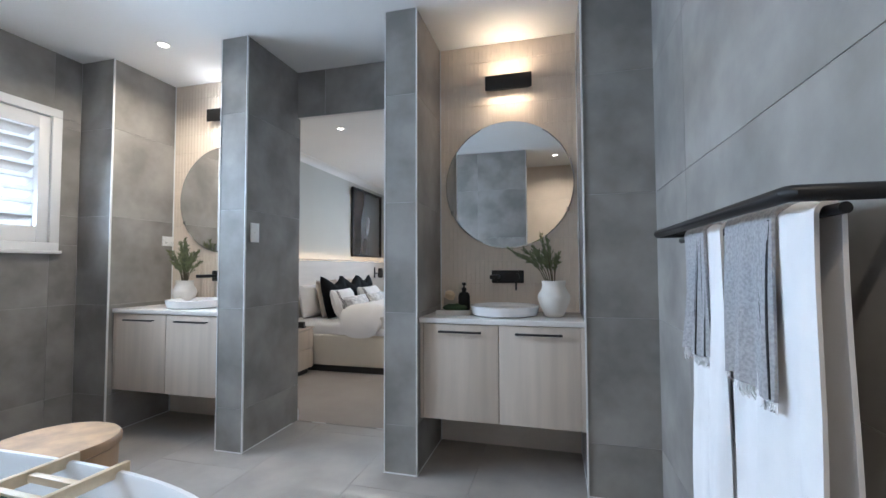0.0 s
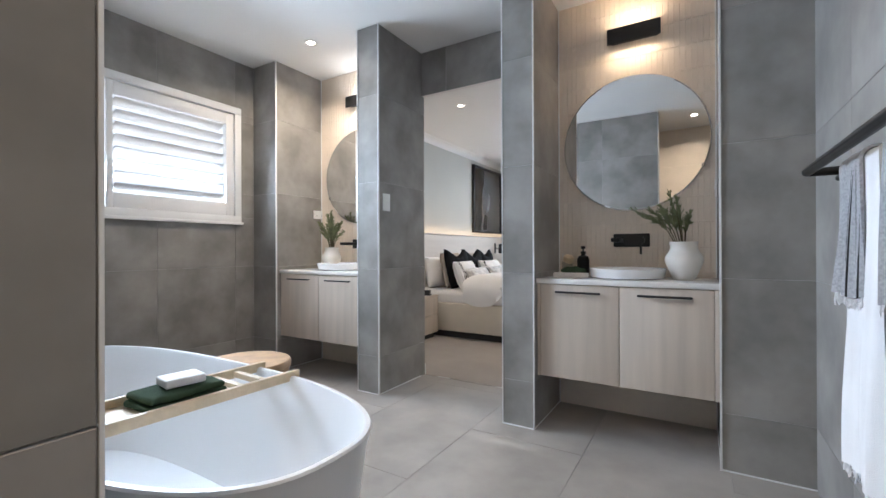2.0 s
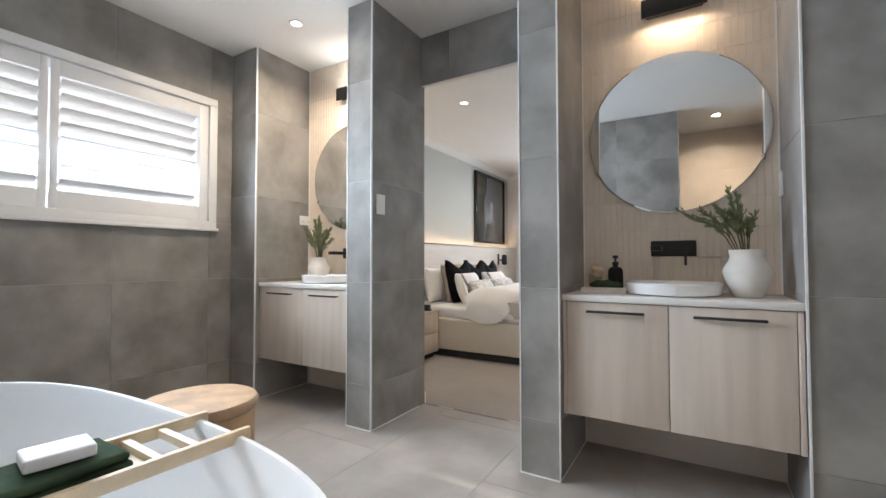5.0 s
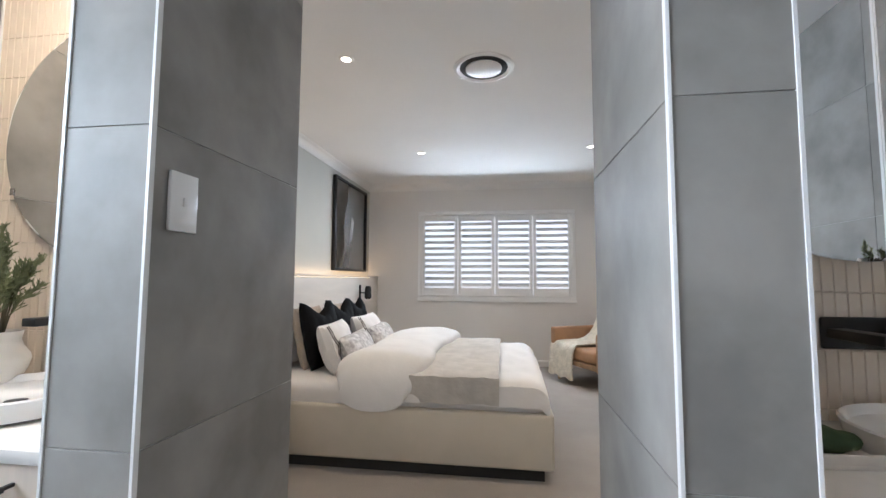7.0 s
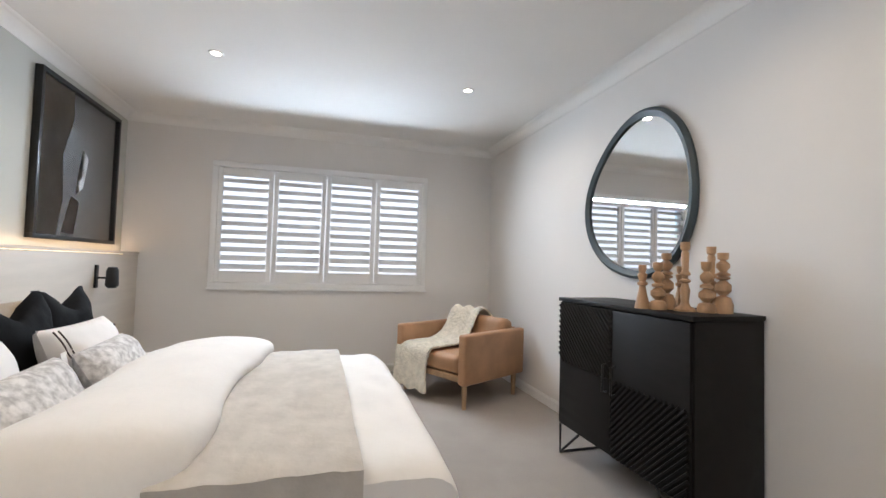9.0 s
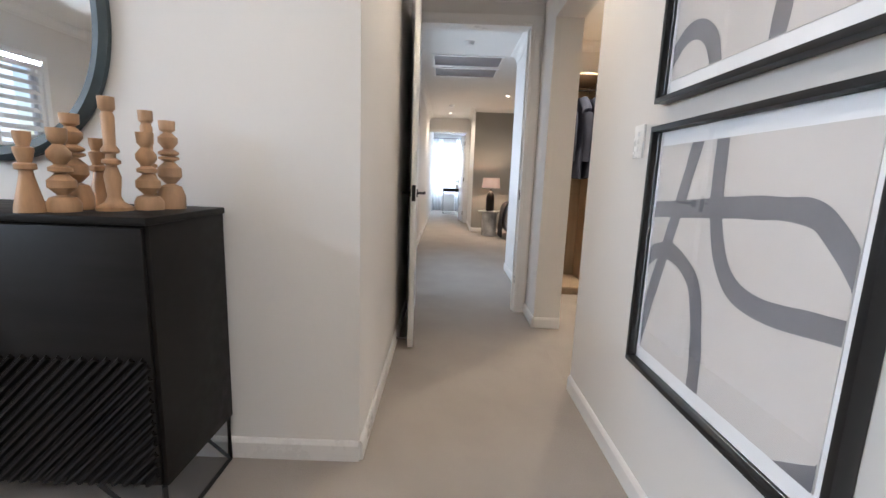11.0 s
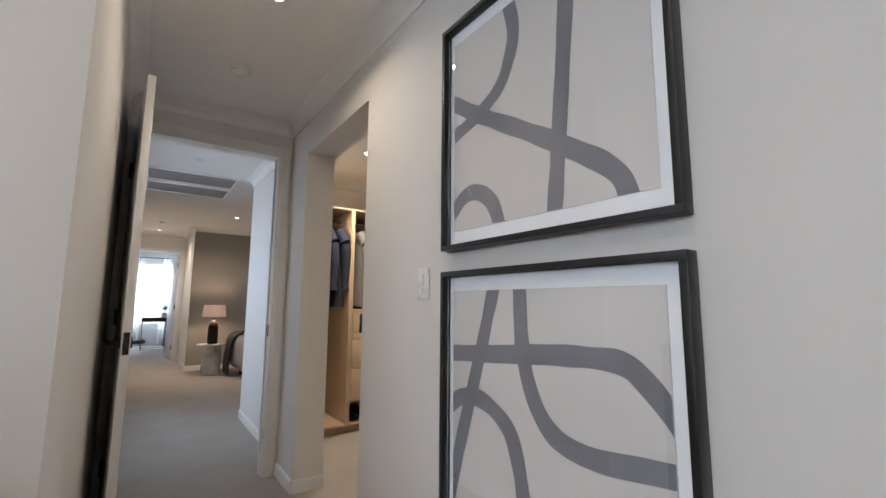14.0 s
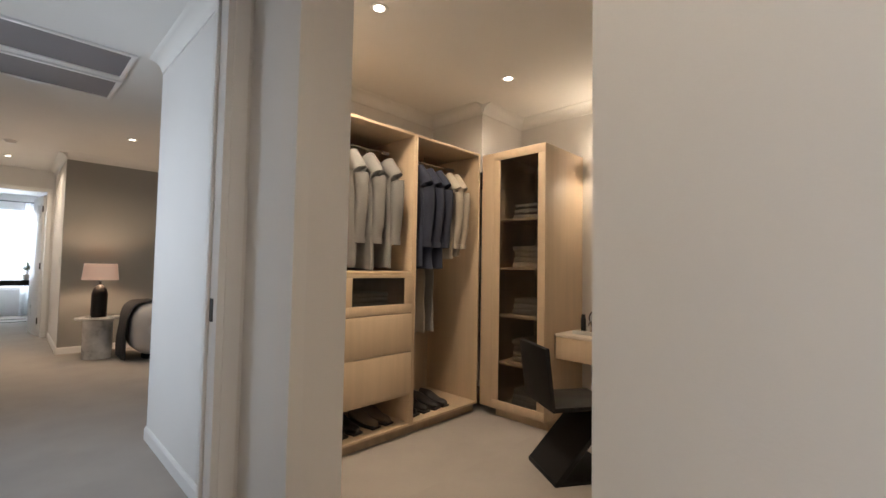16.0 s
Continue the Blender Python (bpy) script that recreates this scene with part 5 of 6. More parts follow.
# sideboard
SBX, SBY, SBT = 0.382, 4.645, 1.005
sb = thing("sideboard", pose(SBX, SBY, 0), "black timber sideboard with diagonal ribbed panels", "sideboard")
SW, SD, SZ = 1.04, 0.405, 0.19
part("body", B(0.014, SD, 0.0, SW, SZ, SBT - 0.022, bevel=0.002), BLACKW, sb)
part("top", B(-0.006, SD + 0.004, -0.006, SW + 0.006, SBT - 0.022, SBT, bevel=0.003), BLACKW, sb)
MIDZ = 0.60
for k, (y0, y1) in enumerate(((0.012, 0.517), (0.523, 1.028))):
    d = part("door", B(-0.002, 0.013, y0, y1, SZ + 0.012, SBT - 0.03, bevel=0.002), BLACKW, sb)
    z0, z1 = (SZ + 0.016, MIDZ) if k == 0 else (MIDZ, SBT - 0.034)
    rb = bmesh.new()
    stp = 0.034
    ya, yb = y0 + 0.004, y1 - 0.004
    W_, Z_ = yb - ya, z1 - z0
    c = -Z_
    while c < W_:
        u0, u1 = max(0, c), min(W_, c + Z_)
        if u1 - u0 > 0.02:
            a_, e_ = (ya + u0, z0 + (u0 - c)), (ya + u1, z0 + (u1 - c))
            if k == 0:
                a_, e_ = (ya + u0, z1 - (u0 - c)), (ya + u1, z1 - (u1 - c))
            n_ = Vector((0, -(e_[1] - a_[1]), e_[0] - a_[0])).normalized() * 0.0095
            vs_ = []
            for (yy, zz) in (a_, e_):
                vs_.append([rb.verts.new((-0.002, yy - n_.y, zz - n_.z)), rb.verts.new((-0.014, yy - n_.y * 0.4, zz - n_.z * 0.4)), rb.verts.new((-0.014, yy + n_.y * 0.4, zz + n_.z * 0.4)), rb.verts.new((-0.002, yy + n_.y, zz + n_.z))])
            for i in range(4):
                rb.faces.new((vs_[0][i], vs_[0][(i + 1) % 4], vs_[1][(i + 1) % 4], vs_[1][i]))
            rb.faces.new(vs_[0])
            rb.faces.new(vs_[1])
        c += stp
    bmesh.ops.recalc_face_normals(rb, faces=rb.faces[:])
    part("diagonal_ribs", rb, BLACKW, d, "raised diagonal ribs", sm=False)
    hy = 0.485 if k == 0 else 0.555
    part("handle", tube([(-0.003, hy, 0.53), (-0.030, hy, 0.53), (-0.030, hy, 0.68), (-0.003, hy, 0.68)], 0.006, 8), BLACK, d, "black C-shaped pull handle")
for y0, sgn in ((0.012, 1), (SW - 0.012, -1)):
    part("leg_frame", tube([(0.012, y0, SZ), (0.012, y0, 0.008), (SD - 0.012, y0, 0.008), (SD - 0.012, y0, SZ)], 0.0095, 4), BLACK, sb, "black metal leg frame")
    for x in (0.012, SD - 0.012):
        part("brace", tube([(x, y0, 0.008), (x, y0 + sgn * 0.20, SZ)], 0.0085, 4), BLACK, sb)

PR = {
    "a": [(0, 0), (0.038, 0), (0.036, 0.02), (0.018, 0.11), (0.016, 0.13), (0.026, 0.135), (0.026, 0.15), (0.016, 0.155), (0.024, 0.19), (0.024, 0.2), (0.014, 0.205), (0.02, 0.225), (0.021, 0.25), (0, 0.25)],
    "b": [(0, 0), (0.042, 0), (0.043, 0.03), (0.034, 0.05), (0.014, 0.058), (0.036, 0.085), (0.036, 0.11), (0.014, 0.135), (0.030, 0.142), (0.030, 0.155), (0.014, 0.165), (0.030, 0.19), (0.030, 0.21), (0.013, 0.235), (0.024, 0.25), (0.026, 0.29), (0, 0.29)],
    "c": [(0, 0), (0.052, 0), (0.052, 0.012), (0.026, 0.03), (0.018, 0.05), (0.024, 0.12), (0.014, 0.16), (0.026, 0.168), (0.026, 0.178), (0.014, 0.186), (0.014, 0.2), (0.025, 0.207), (0.025, 0.216), (0.016, 0.23), (0.019, 0.33), (0.014, 0.345), (0.022, 0.355), (0.023, 0.395), (0, 0.395)],
    "d": [(0, 0), (0.044, 0), (0.045, 0.05), (0.034, 0.09), (0.014, 0.1), (0.037, 0.13), (0.036, 0.165), (0.014, 0.19), (0.032, 0.2), (0.032, 0.208), (0.02, 0.212), (0.032, 0.22), (0.032, 0.228), (0.014, 0.24), (0.03, 0.265), (0.03, 0.285), (0.012, 0.305), (0.024, 0.315), (0.026, 0.35), (0, 0.35)]}
for nm, x, y, s in (("a", 0.42, 4.985, 1.0), ("b", 0.465, 4.93, 0.92), ("d", 0.54, 4.955, 0.92), ("a", 0.63, 4.955, 1.0), ("c", 0.55, 4.85, 0.97), ("c", 0.70, 4.84, 0.92), ("b", 0.61, 4.785, 0.95), ("d", 0.675, 4.755, 0.93)):
    tagged(part("candlestick", lathe([(r * 0.94, z * s * 0.87) for r, z in PR[nm]], 28), TURNED, m=pose(x, y, SBT)), "turned honey-brown timber candlestick on the sideboard", "candlestick", "candlesticks on the sideboard")

# organic round mirror on the sideboard wall
mr = thing("wall_mirror", pose(0.80, 5.48, 1.665), "wavy-edged oval mirror in a dark blue-grey frame", "mirror")


def blob(k, ry, rz, x):
    out = []
    for i in range(96):
        a = 2 * math.pi * i / 96
        w_ = 1 + 0.045 * math.cos(3 * a + 0.6) + 0.025 * math.cos(2 * a + 1.8)
        out.append((x, (ry + k) * w_ * math.cos(a), (rz + k) * w_ * math.sin(a)))
    return out


def blob_ring(ro, ri):
    b = bmesh.new()
    rs = [blob(ro, 0.468, 0.497, -0.002), blob(ro, 0.468, 0.497, -0.02), blob((ro + ri) / 2 + 0.006, 0.468, 0.497, -0.036), blob(ri, 0.468, 0.497, -0.022), blob(ri, 0.468, 0.497, -0.002)]
    vs_ = [[b.verts.new(p) for p in r] for r in rs]
    for a, c in zip(vs_, vs_[1:] + vs_[:1]):
        for i in range(96):
            b.faces.new((a[i], a[(i + 1) % 96], c[(i + 1) % 96], c[i]))
    bmesh.ops.recalc_face_normals(b, faces=b.faces[:])
    return b


part("frame", blob_ring(0.035, -0.018), BLUEGREY, mr)
part("mirror_glass", loft([blob(-0.016, 0.468, 0.497, -0.004), blob(-0.016, 0.468, 0.497, -0.010)]), MIRROR, mr)

# the two framed prints
PICS = {
    "upper": (1.407, (((0.41, 2.19), (0.385, 2.07), (0.41, 1.975), (0.46, 1.905), (0.565, 1.855), (0.70, 1.82)), ((0.165, 2.19), (0.195, 1.87), (0.22, 1.62), (0.238, 1.45)), ((0.71, 1.955), (0.57, 1.862), (0.31, 1.71), (0.145, 1.607), (0.07, 1.555), (0.03, 1.51), (0.01, 1.445)),
              ((0.71, 1.535), (0.635, 1.587), (0.56, 1.588), (0.49, 1.54), (0.45, 1.45)), ((0.07, 2.18), (-0.08, 2.09)))),
    "lower": (0.506, (((0.485, 1.27), (0.54, 1.10), (0.60, 0.93), (0.66, 0.76), (0.73, 0.54)), ((0.375, 1.27), (0.37, 1.12), (0.352, 1.02), (0.31, 0.93), (0.245, 0.875), (0.14, 0.858), (0.0, 0.872), (-0.08, 0.88)),
              ((0.72, 1.045), (0.49, 1.062), (0.28, 1.08), (0.13, 1.087), (0.05, 1.082), (0.0, 1.05), (-0.08, 0.97)),
              ((0.72, 0.87), (0.65, 0.912), (0.57, 0.922), (0.49, 0.90), (0.42, 0.85), (0.385, 0.76), (0.365, 0.65), (0.36, 0.54)), ((0.06, 0.52), (-0.08, 0.60))))}
for nm, (z0, strokes) in PICS.items():
    pc = thing("framed_print", pose(0.742, 3.111, z0, 0, 0, 180), "black framed print of slate brush lines on grey", "artwork", "framed prints beside the wardrobe")
    PW_, PH_ = 0.828, 0.828
    part("frame", frame_bars(PW_, PH_, 0.018, 0.042), BLACK, pc)
    part("mat", B(0.02, PW_ - 0.02, -0.010, -0.002, 0.02, PH_ - 0.02), MATBOARD, pc, "white mat board")
    part("print", B(0.042, PW_ - 0.058, -0.0125, -0.010, 0.066, PH_ - 0.066), PAPER, pc, "pale grey paper")
    for si, st in enumerate(strokes):
        b = bmesh.new()
        pts = smooth_path([((0.742 - px) * 0.964, 0, pz - z0 + (0.014 if nm == "lower" else 0.0)) for px, pz in st], 10)
        L_ = []
        for i, p in enumerate(pts):
            d = (pts[min(i + 1, len(pts) - 1)] - pts[max(i - 1, 0)]).normalized()
            n_ = Vector((-d.z, 0, d.x)) * (0.0265 + 0.003 * noise.noise(p * 14))
            lo_, hi_ = p - n_, p + n_
            cl = lambda q_: (min(max(q_.x, 0.043), PW_ - 0.059), -0.0130 - 0.0004 * si, min(max(q_.z, 0.067), PH_ - 0.067))
            L_.append((b.verts.new(cl(lo_)), b.verts.new(cl(hi_))))
        for a, c in zip(L_, L_[1:]):
            b.faces.new((a[0], a[1], c[1], c[0]))
        bmesh.ops.remove_doubles(b, verts=b.verts[:], dist=1e-5)
        part("brush_line", b, INK, pc, "slate grey brush line", sm=False)
    part("glazing", B(0.02, PW_ - 0.02, -0.022, -0.019, 0.02, PH_ - 0.02), GLASSM, pc).visible_shadow = False

# ---- bedroom door ----
dr = tagged(new("door_1"), "white flush bedroom door standing open against the wall", "door", kind="structure")
dr.matrix_basis = pose(2.825, 4.075, 0, 0, 0, 180 - DOORA)
part("leaf", B(0.0, 0.885, -0.036, 0.0, 0.012, 2.322, bevel=0.002), GLOSSW, dr)
for s, y in ((-1, -0.036), (1, 0.0)):
    hnd = part("door_handle", cyl(bmesh.new(), 0.026, 0.026, 0.008, pose(0.825, y + s * 0.004, 1.035, 90, 0, 0), 28), BLACK, dr, "black lever handle")
    part("lever", tube([(0.825, y + s * 0.004, 1.035), (0.825, y + s * 0.045, 1.035), (0.815, y + s * 0.052, 1.035), (0.715, y + s * 0.052, 1.035)], 0.0085, 10), BLACK, hnd)
part("latch_plate", B(0.884, 0.887, -0.030, -0.006, 0.985, 1.085, bevel=0.0005), BLACK, dr, "black latch plate")
for z in (0.25, 1.13, 2.05):
    part("hinge", B(-0.006, 0.004, -0.046, -0.03, z - 0.05, z + 0.05, bevel=0.002), BLACK, dr, "black hinge")
ds = tagged(part("door_stop", lathe([(0, 0), (0.016, 0), (0.016, 0.004), (0.006, 0.006), (0.006, 0.05), (0.010, 0.052), (0.010, 0.065), (0, 0.065)], 16), CHROME, m=pose(2.0, 4.136, 0.05, 90, 0, 0)), "small white door stop on the skirting", "door stop")

# ---- walk-in wardrobe ----
WX, WT = 3.445, 2.155


def robe(y0, y1, label, drawers):
    w_ = thing("wardrobe_unit", pose(WX, y0, 0), label, "wardrobe", "open wardrobe units")
    W_, D_ = y1 - y0, 0.60
    part("side_panel", B(0, D_, 0, 0.018, 0.07, WT, bevel=0.001), OAK_W, w_)
    part("side_panel", B(0, D_, W_ - 0.018, W_, 0.07, WT, bevel=0.001), OAK_W, w_)
    part("top_panel", B(0, D_, 0.018, W_ - 0.018, WT - 0.018, WT, bevel=0.001), OAK_W, w_)
    part("bottom_shelf", B(0, D_, 0.018, W_ - 0.018, 0.07, 0.09, bevel=0.001), OAK_W, w_)
    part("back_panel", B(D_ - 0.01, D_, 0.018, W_ - 0.018, 0.09, WT - 0.018), OAK_DK, w_)
    part("plinth", B(0.05, D_ - 0.02, 0, W_, 0, 0.07), OAK_DK, w_)
    part("hanging_rail", cyl(bmesh.new(), 0.0125, 0.0125, W_ - 0.036, pose(0.30, W_ / 2, WT - 0.10, 90, 0, 0), 16), CHROME, w_, "chrome hanging rail")
    if drawers:
        part("shelf", B(0, D_ - 0.01, 0.018, W_ - 0.018, 1.14, 1.158, bevel=0.001), OAK_W, w_)
        part("shelf", B(0, D_ - 0.01, 0.018, W_ - 0.018, 0.29, 0.308, bevel=0.001), OAK_W, w_)
        for z0, z1 in ((0.595, 0.862), (0.312, 0.591)):
            part("drawer_front", B(-0.012, 0.006, 0.020, W_ - 0.020, z0, z1, bevel=0.0015), OAK_W, w_)
        df = bmesh.new()
        for a in ((0.020, W_ - 0.020, 0.866, 0.930), (0.020, W_ - 0.020, 1.112, 1.136), (0.020, 0.09, 0.930, 1.112), (W_ - 0.09, W_ - 0.020, 0.930, 1.112)):
            box(df, -0.012, 0.006, a[0], a[1], a[2], a[3], bevel=0.0015)
        gd = part("drawer_frame", df, OAK_W, w_, "glass-fronted drawer frame")
        part("drawer_glass", B(-0.004, 0.0, 0.09, W_ - 0.09, 0.930, 1.112), SMOKE, gd, "smoked glass").visible_shadow = False
    return w_


robe(1.707, 2.318, "open oak wardrobe unit with drawers and hanging shirts", True)
robe(0.972, 1.704, "open oak hanging wardrobe unit beside the drawers", False)
robe(2.321, 2.905, "open oak hanging wardrobe unit at the wall", False)


def garment(y, mat_, length, seed, label, sleeves=True, top=WT - 0.175, half=0.265, thick=0.05):
    """A shirt on a hanger: hangs in the x-z plane at y."""
    g_ = thing("hanging_shirt" if sleeves else "hanging_trousers", pose(WX + 0.30, y, 0), label, "clothing", "clothes on the wardrobe rails")
    hook = smooth_path([(0.0, 0, WT - 0.086), (-0.012, 0, WT - 0.1), (0, 0, WT - 0.115), (0, 0, top + 0.045)], 4)
    part("hanger", tube(hook, 0.003, 6), BLACK, g_, "black hanger")
    off = Vector((seed * 3.7, seed, 0))
    rings = []
    n = 14
    for i in range(n + 1):
        t = i / n
        z = top - length * t
        hw = half * (0.30 + 0.70 * min(1, t * n / 2.2)) if sleeves else half * 0.55 * (1 + 0.1 * t)
        tk = thick * (0.6 + 0.5 * t)
        ring = []
        for k in range(28):
            a = 2 * math.pi * k / 28
            p = Vector((hw * math.cos(a) * (1 + 0.05 * t), tk * math.sin(a) * (1 + 0.35 * math.sin(a * 5 + seed + t * 3)), z))
            if sleeves and i == 0:
                p.z -= 0.03 * abs(math.cos(a))
            p += noise.noise_vector(p * 6 + off) * 0.012
            ring.append(p)
        rings.append(ring)
    part("body", loft(rings), mat_, g_)
    if sleeves:
        for s in (-1, 1):
            pts = smooth_path([(s * half * 0.78, 0, top - 0.06), (s * (half + 0.03), -0.025, top - 0.2), (s * (half + 0.02), -0.04, top - 0.40), (s * (half - 0.01), -0.045, top - 0.62)], 5)
            sl_ = part("sleeve", tube([q + noise.noise_vector(q * 9 + off) * 0.008 for q in pts], [0.055 - 0.018 * k / len(pts) for k in range(len(pts))], 12), mat_, g_)
            part("cuff", lathe([(0.030, -0.02), (0.044, -0.018), (0.046, 0.015), (0.034, 0.02), (0.030, -0.02)], 16), mat_, sl_, m=pose(s * (half - 0.01), -0.045, top - 0.62))
    return g_


for i, (y, m_, l_, lab) in enumerate(((2.20, SHIRT_G, 0.80, "grey long-sleeved shirt on a black hanger"), (2.06, SHIRT_G, 0.81, "grey long-sleeved shirt on a black hanger"), (1.90, SHIRT_G, 0.80, "grey long-sleeved shirt on a black hanger"),
                                      (1.60, SHIRT_N, 0.78, "navy shirt hanging on a black hanger"), (1.50, SHIRT_N, 0.80, "navy shirt hanging on a black hanger"), (1.40, SHIRT_N, 0.80, "dark navy shirt on a black hanger"), (1.28, SHIRT_B, 0.72, "beige shirt hanging on a black hanger"), (1.20, SHIRT_B, 0.70, "beige shirt hanging on a black hanger"))):
    garment(y, m_, l_, i + 1, lab)
for i, y in enumerate((1.55, 1.45, 1.35)):
    garment(y, SHIRT_G if i != 1 else SHIRT_B, 0.52, 20 + i, "folded trousers hanging below the shirts", sleeves=False, top=1.20, half=0.24, thick=0.03)
for i, y in enumerate((2.42, 2.54, 2.68)):
    garment(y, SHIRT_N, 0.80, 30 + i, "dark navy shirt on a black hanger")


def shoe(x, y, z, mt, label, rot=0):
    b = bmesh.new()
    rings = []
    for i in range(13):
        t = i / 12
        wd = 0.036 + 0.012 * math.sin(math.pi * min(1, t * 1.1)) - (0.02 * ((t - 0.85) / 0.15) ** 2 if t > 0.85 else 0)
        ht = 0.085 if t < 0.3 else 0.085 - 0.045 * min(1, (t - 0.3) / 0.35)
        if t > 0.85:
            ht -= 0.012 * (t - 0.85) / 0.15
        if t < 0.06:
            wd *= 0.75
        ring = []
        for k in range(16):
            a = 2 * math.pi * k / 16
            ring.append((-t * 0.27, wd * math.cos(a), 0.014 + max(0.0, ht * (0.5 + 0.5 * math.sin(a)))))
        rings.append(ring)
    s_ = thing("shoe", pose(x, y, z, 0, 0, rot), label, "shoe", "shoes in the wardrobe")
    part("upper", loft(rings), mt, s_)
    part("sole", loft([[(p[0] * 1.01, p[1] * 1.06, 0.0) for p in [(-0.27 * k / 12, (0.036 + 0.012 * math.sin(math.pi * min(1, k / 12 * 1.1))) * sg, 0) for sg, rg in ((1, range(13)), (-1, range(12, -1, -1))) for k in rg]],
                       [(p[0] * 1.01, p[1] * 1.06, 0.014) for p in [(-0.27 * k / 12, (0.036 + 0.012 * math.sin(math.pi * min(1, k / 12 * 1.1))) * sg, 0) for sg, rg in ((1, range(13)), (-1, range(12, -1, -1))) for k in rg]]]), SHOE_K, s_)


for y, mt, lab in ((2.24, SHOE_K, "black leather shoe on the wardrobe shelf"), (2.13, SHOE_K, "black leather shoe on the wardrobe shelf"), (1.98, SHOE_B, "taupe suede shoe on the wardrobe shelf"), (1.87, SHOE_B, "taupe suede shoe on the wardrobe shelf"),
                   (1.62, SHOE_K, "black leather boot under the hanging shirts"), (1.51, SHOE_K, "black leather boot under the hanging shirts"), (1.40, SHOE_K, "black leather shoe under the hanging shirts"), (1.30, SHOE_K, "black leather shoe under the hanging shirts")):
    shoe(WX + 0.34, y, 0.091, mt, lab, 6)
fj = bmesh.new()
for i in range(3):
    merge(fj, soft_box(-0.13, 0.13, -0.16, 0.16, 0.035 * i, 0.035 * i + 0.034, 0.014, 3, 0.004, 8, i))
tagged(part("folded_jumpers", fj, SHIRT_G, m=pose(WX + 0.22, 2.02, 0.905)), "folded grey jumpers in the glass drawer", "clothing")

# glazed cabinet
GX0, GX1, GY = 2.82, 3.30, 0.972
gc = thing("glazed_cabinet", pose(GX0, GY, 0), "tall oak cabinet with a smoked glass door", "cabinet")
GW, GD, GT = GX1 - GX0, 0.60, 2.14
part("side_panel", B(0, 0.02, -GD, -0.022, 0.07, GT, bevel=0.001), OAK_W, gc)
part("side_panel", B(GW - 0.02, GW, -GD, -0.022, 0.07, GT, bevel=0.001), OAK_W, gc)
part("top_panel", B(0.02, GW - 0.02, -GD, -0.022, GT - 0.02, GT, bevel=0.001), OAK_W, gc)
part("bottom_panel", B(0.02, GW - 0.02, -GD, -0.022, 0.07, 0.09, bevel=0.001), OAK_W, gc)
part("back_panel", B(0.02, GW - 0.02, -GD, -GD + 0.01, 0.09, GT - 0.02), OAK_DK, gc)
part("plinth", B(0.0, GW, -GD, -0.06, 0, 0.07), OAK_W, gc)
for z in (0.42, 0.80, 1.18, 1.57):
    part("shelf", B(0.02, GW - 0.02, -GD + 0.01, -0.03, z, z + 0.018, bevel=0.001), OAK_W, gc)
db = bmesh.new()
for a in ((0.0, GW, 0.072, 0.14), (0.0, GW, GT - 0.068, GT), (0.0, 0.062, 0.14, GT - 0.068), (GW - 0.062, GW, 0.14, GT - 0.068)):
    box(db, a[0], a[1], -0.020, 0.0, a[2], a[3], bevel=0.0015)
part("filler_panel", B(GW + 0.002, GW + 0.122, -0.020, -0.002, 0.07, GT, bevel=0.001), OAK_W, gc)
gd = part("door", db, OAK_W, gc)
part("door_glass", B(0.062, GW - 0.062, -0.012, -0.007, 0.14, GT - 0.068), SMOKE, gd, "smoked glass").visible_shadow = False
for z, n in ((0.09, 3), (0.438, 4), (0.818, 3), (1.198, 4), (1.588, 3)):
    fb = bmesh.new()
    for i in range(n):
        merge(fb, soft_box(-0.14 + 0.01 * (i % 2), 0.14 - 0.01 * (i % 3), -0.15, 0.15, 0.045 * i, 0.045 * i + 0.043, 0.016, 3, 0.004, 8, i))
    tagged(part("folded_linen", fb, SHIRT_G if n == 3 else SHIRT_B, m=pose((GX0 + GX1) / 2, GY - 0.28, z)), "folded linen stacked behind smoked glass", "clothing", "folded stacks in the cabinet")

# dressing table, zigzag chair, mirror
dt = thing("dressing_table", pose(GX0, 0.372, 0), "wall-hung oak dressing table with a pale top", "dressing table")
part("top", B(-1.30, -0.002, 0, 0.46, 0.685, 0.705, bevel=0.002), OAK, dt, "pale oak top")
part("box", B(-1.30, -0.002, 0, 0.44, 0.515, 0.684, bevel=0.001), OAK_W, dt)
part("drawer_front", B(-0.66, -0.006, 0.441, 0.458, 0.520, 0.680, bevel=0.0015), OAK_W, dt)
part("drawer_front", B(-1.298, -0.664, 0.441, 0.458, 0.520, 0.680, bevel=0.0015), OAK_W, dt)
zc = tagged(new("zigzag_chair"), "black painted timber zigzag chair at the dressing table", "chair")
zc.matrix_basis = pose(2.51, 1.51, 0, 0, 0, 180 - 33)
w2 = 0.175
part("base", B(-w2, w2, -0.005, 0.40, 0.0, 0.026, bevel=0.001), BLACKP, zc)
part("seat", B(-w2, w2, -0.02, 0.39, 0.40, 0.426, bevel=0.001), BLACKP, zc)
part("backrest", B(-w2, w2, -0.026, 0.0, 0.0, 0.34, bevel=0.001), BLACKP, zc, m=pose(0, -0.005, 0.415, 7, 0, 0))
b = bmesh.new()
vs_ = [b.verts.new(p) for p in ((-w2, 0.0, 0.024), (w2, 0.0, 0.024), (w2, 0.036, 0.024), (-w2, 0.036, 0.024), (-w2, 0.345, 0.402), (w2, 0.345, 0.402), (w2, 0.385, 0.402), (-w2, 0.385, 0.402))]
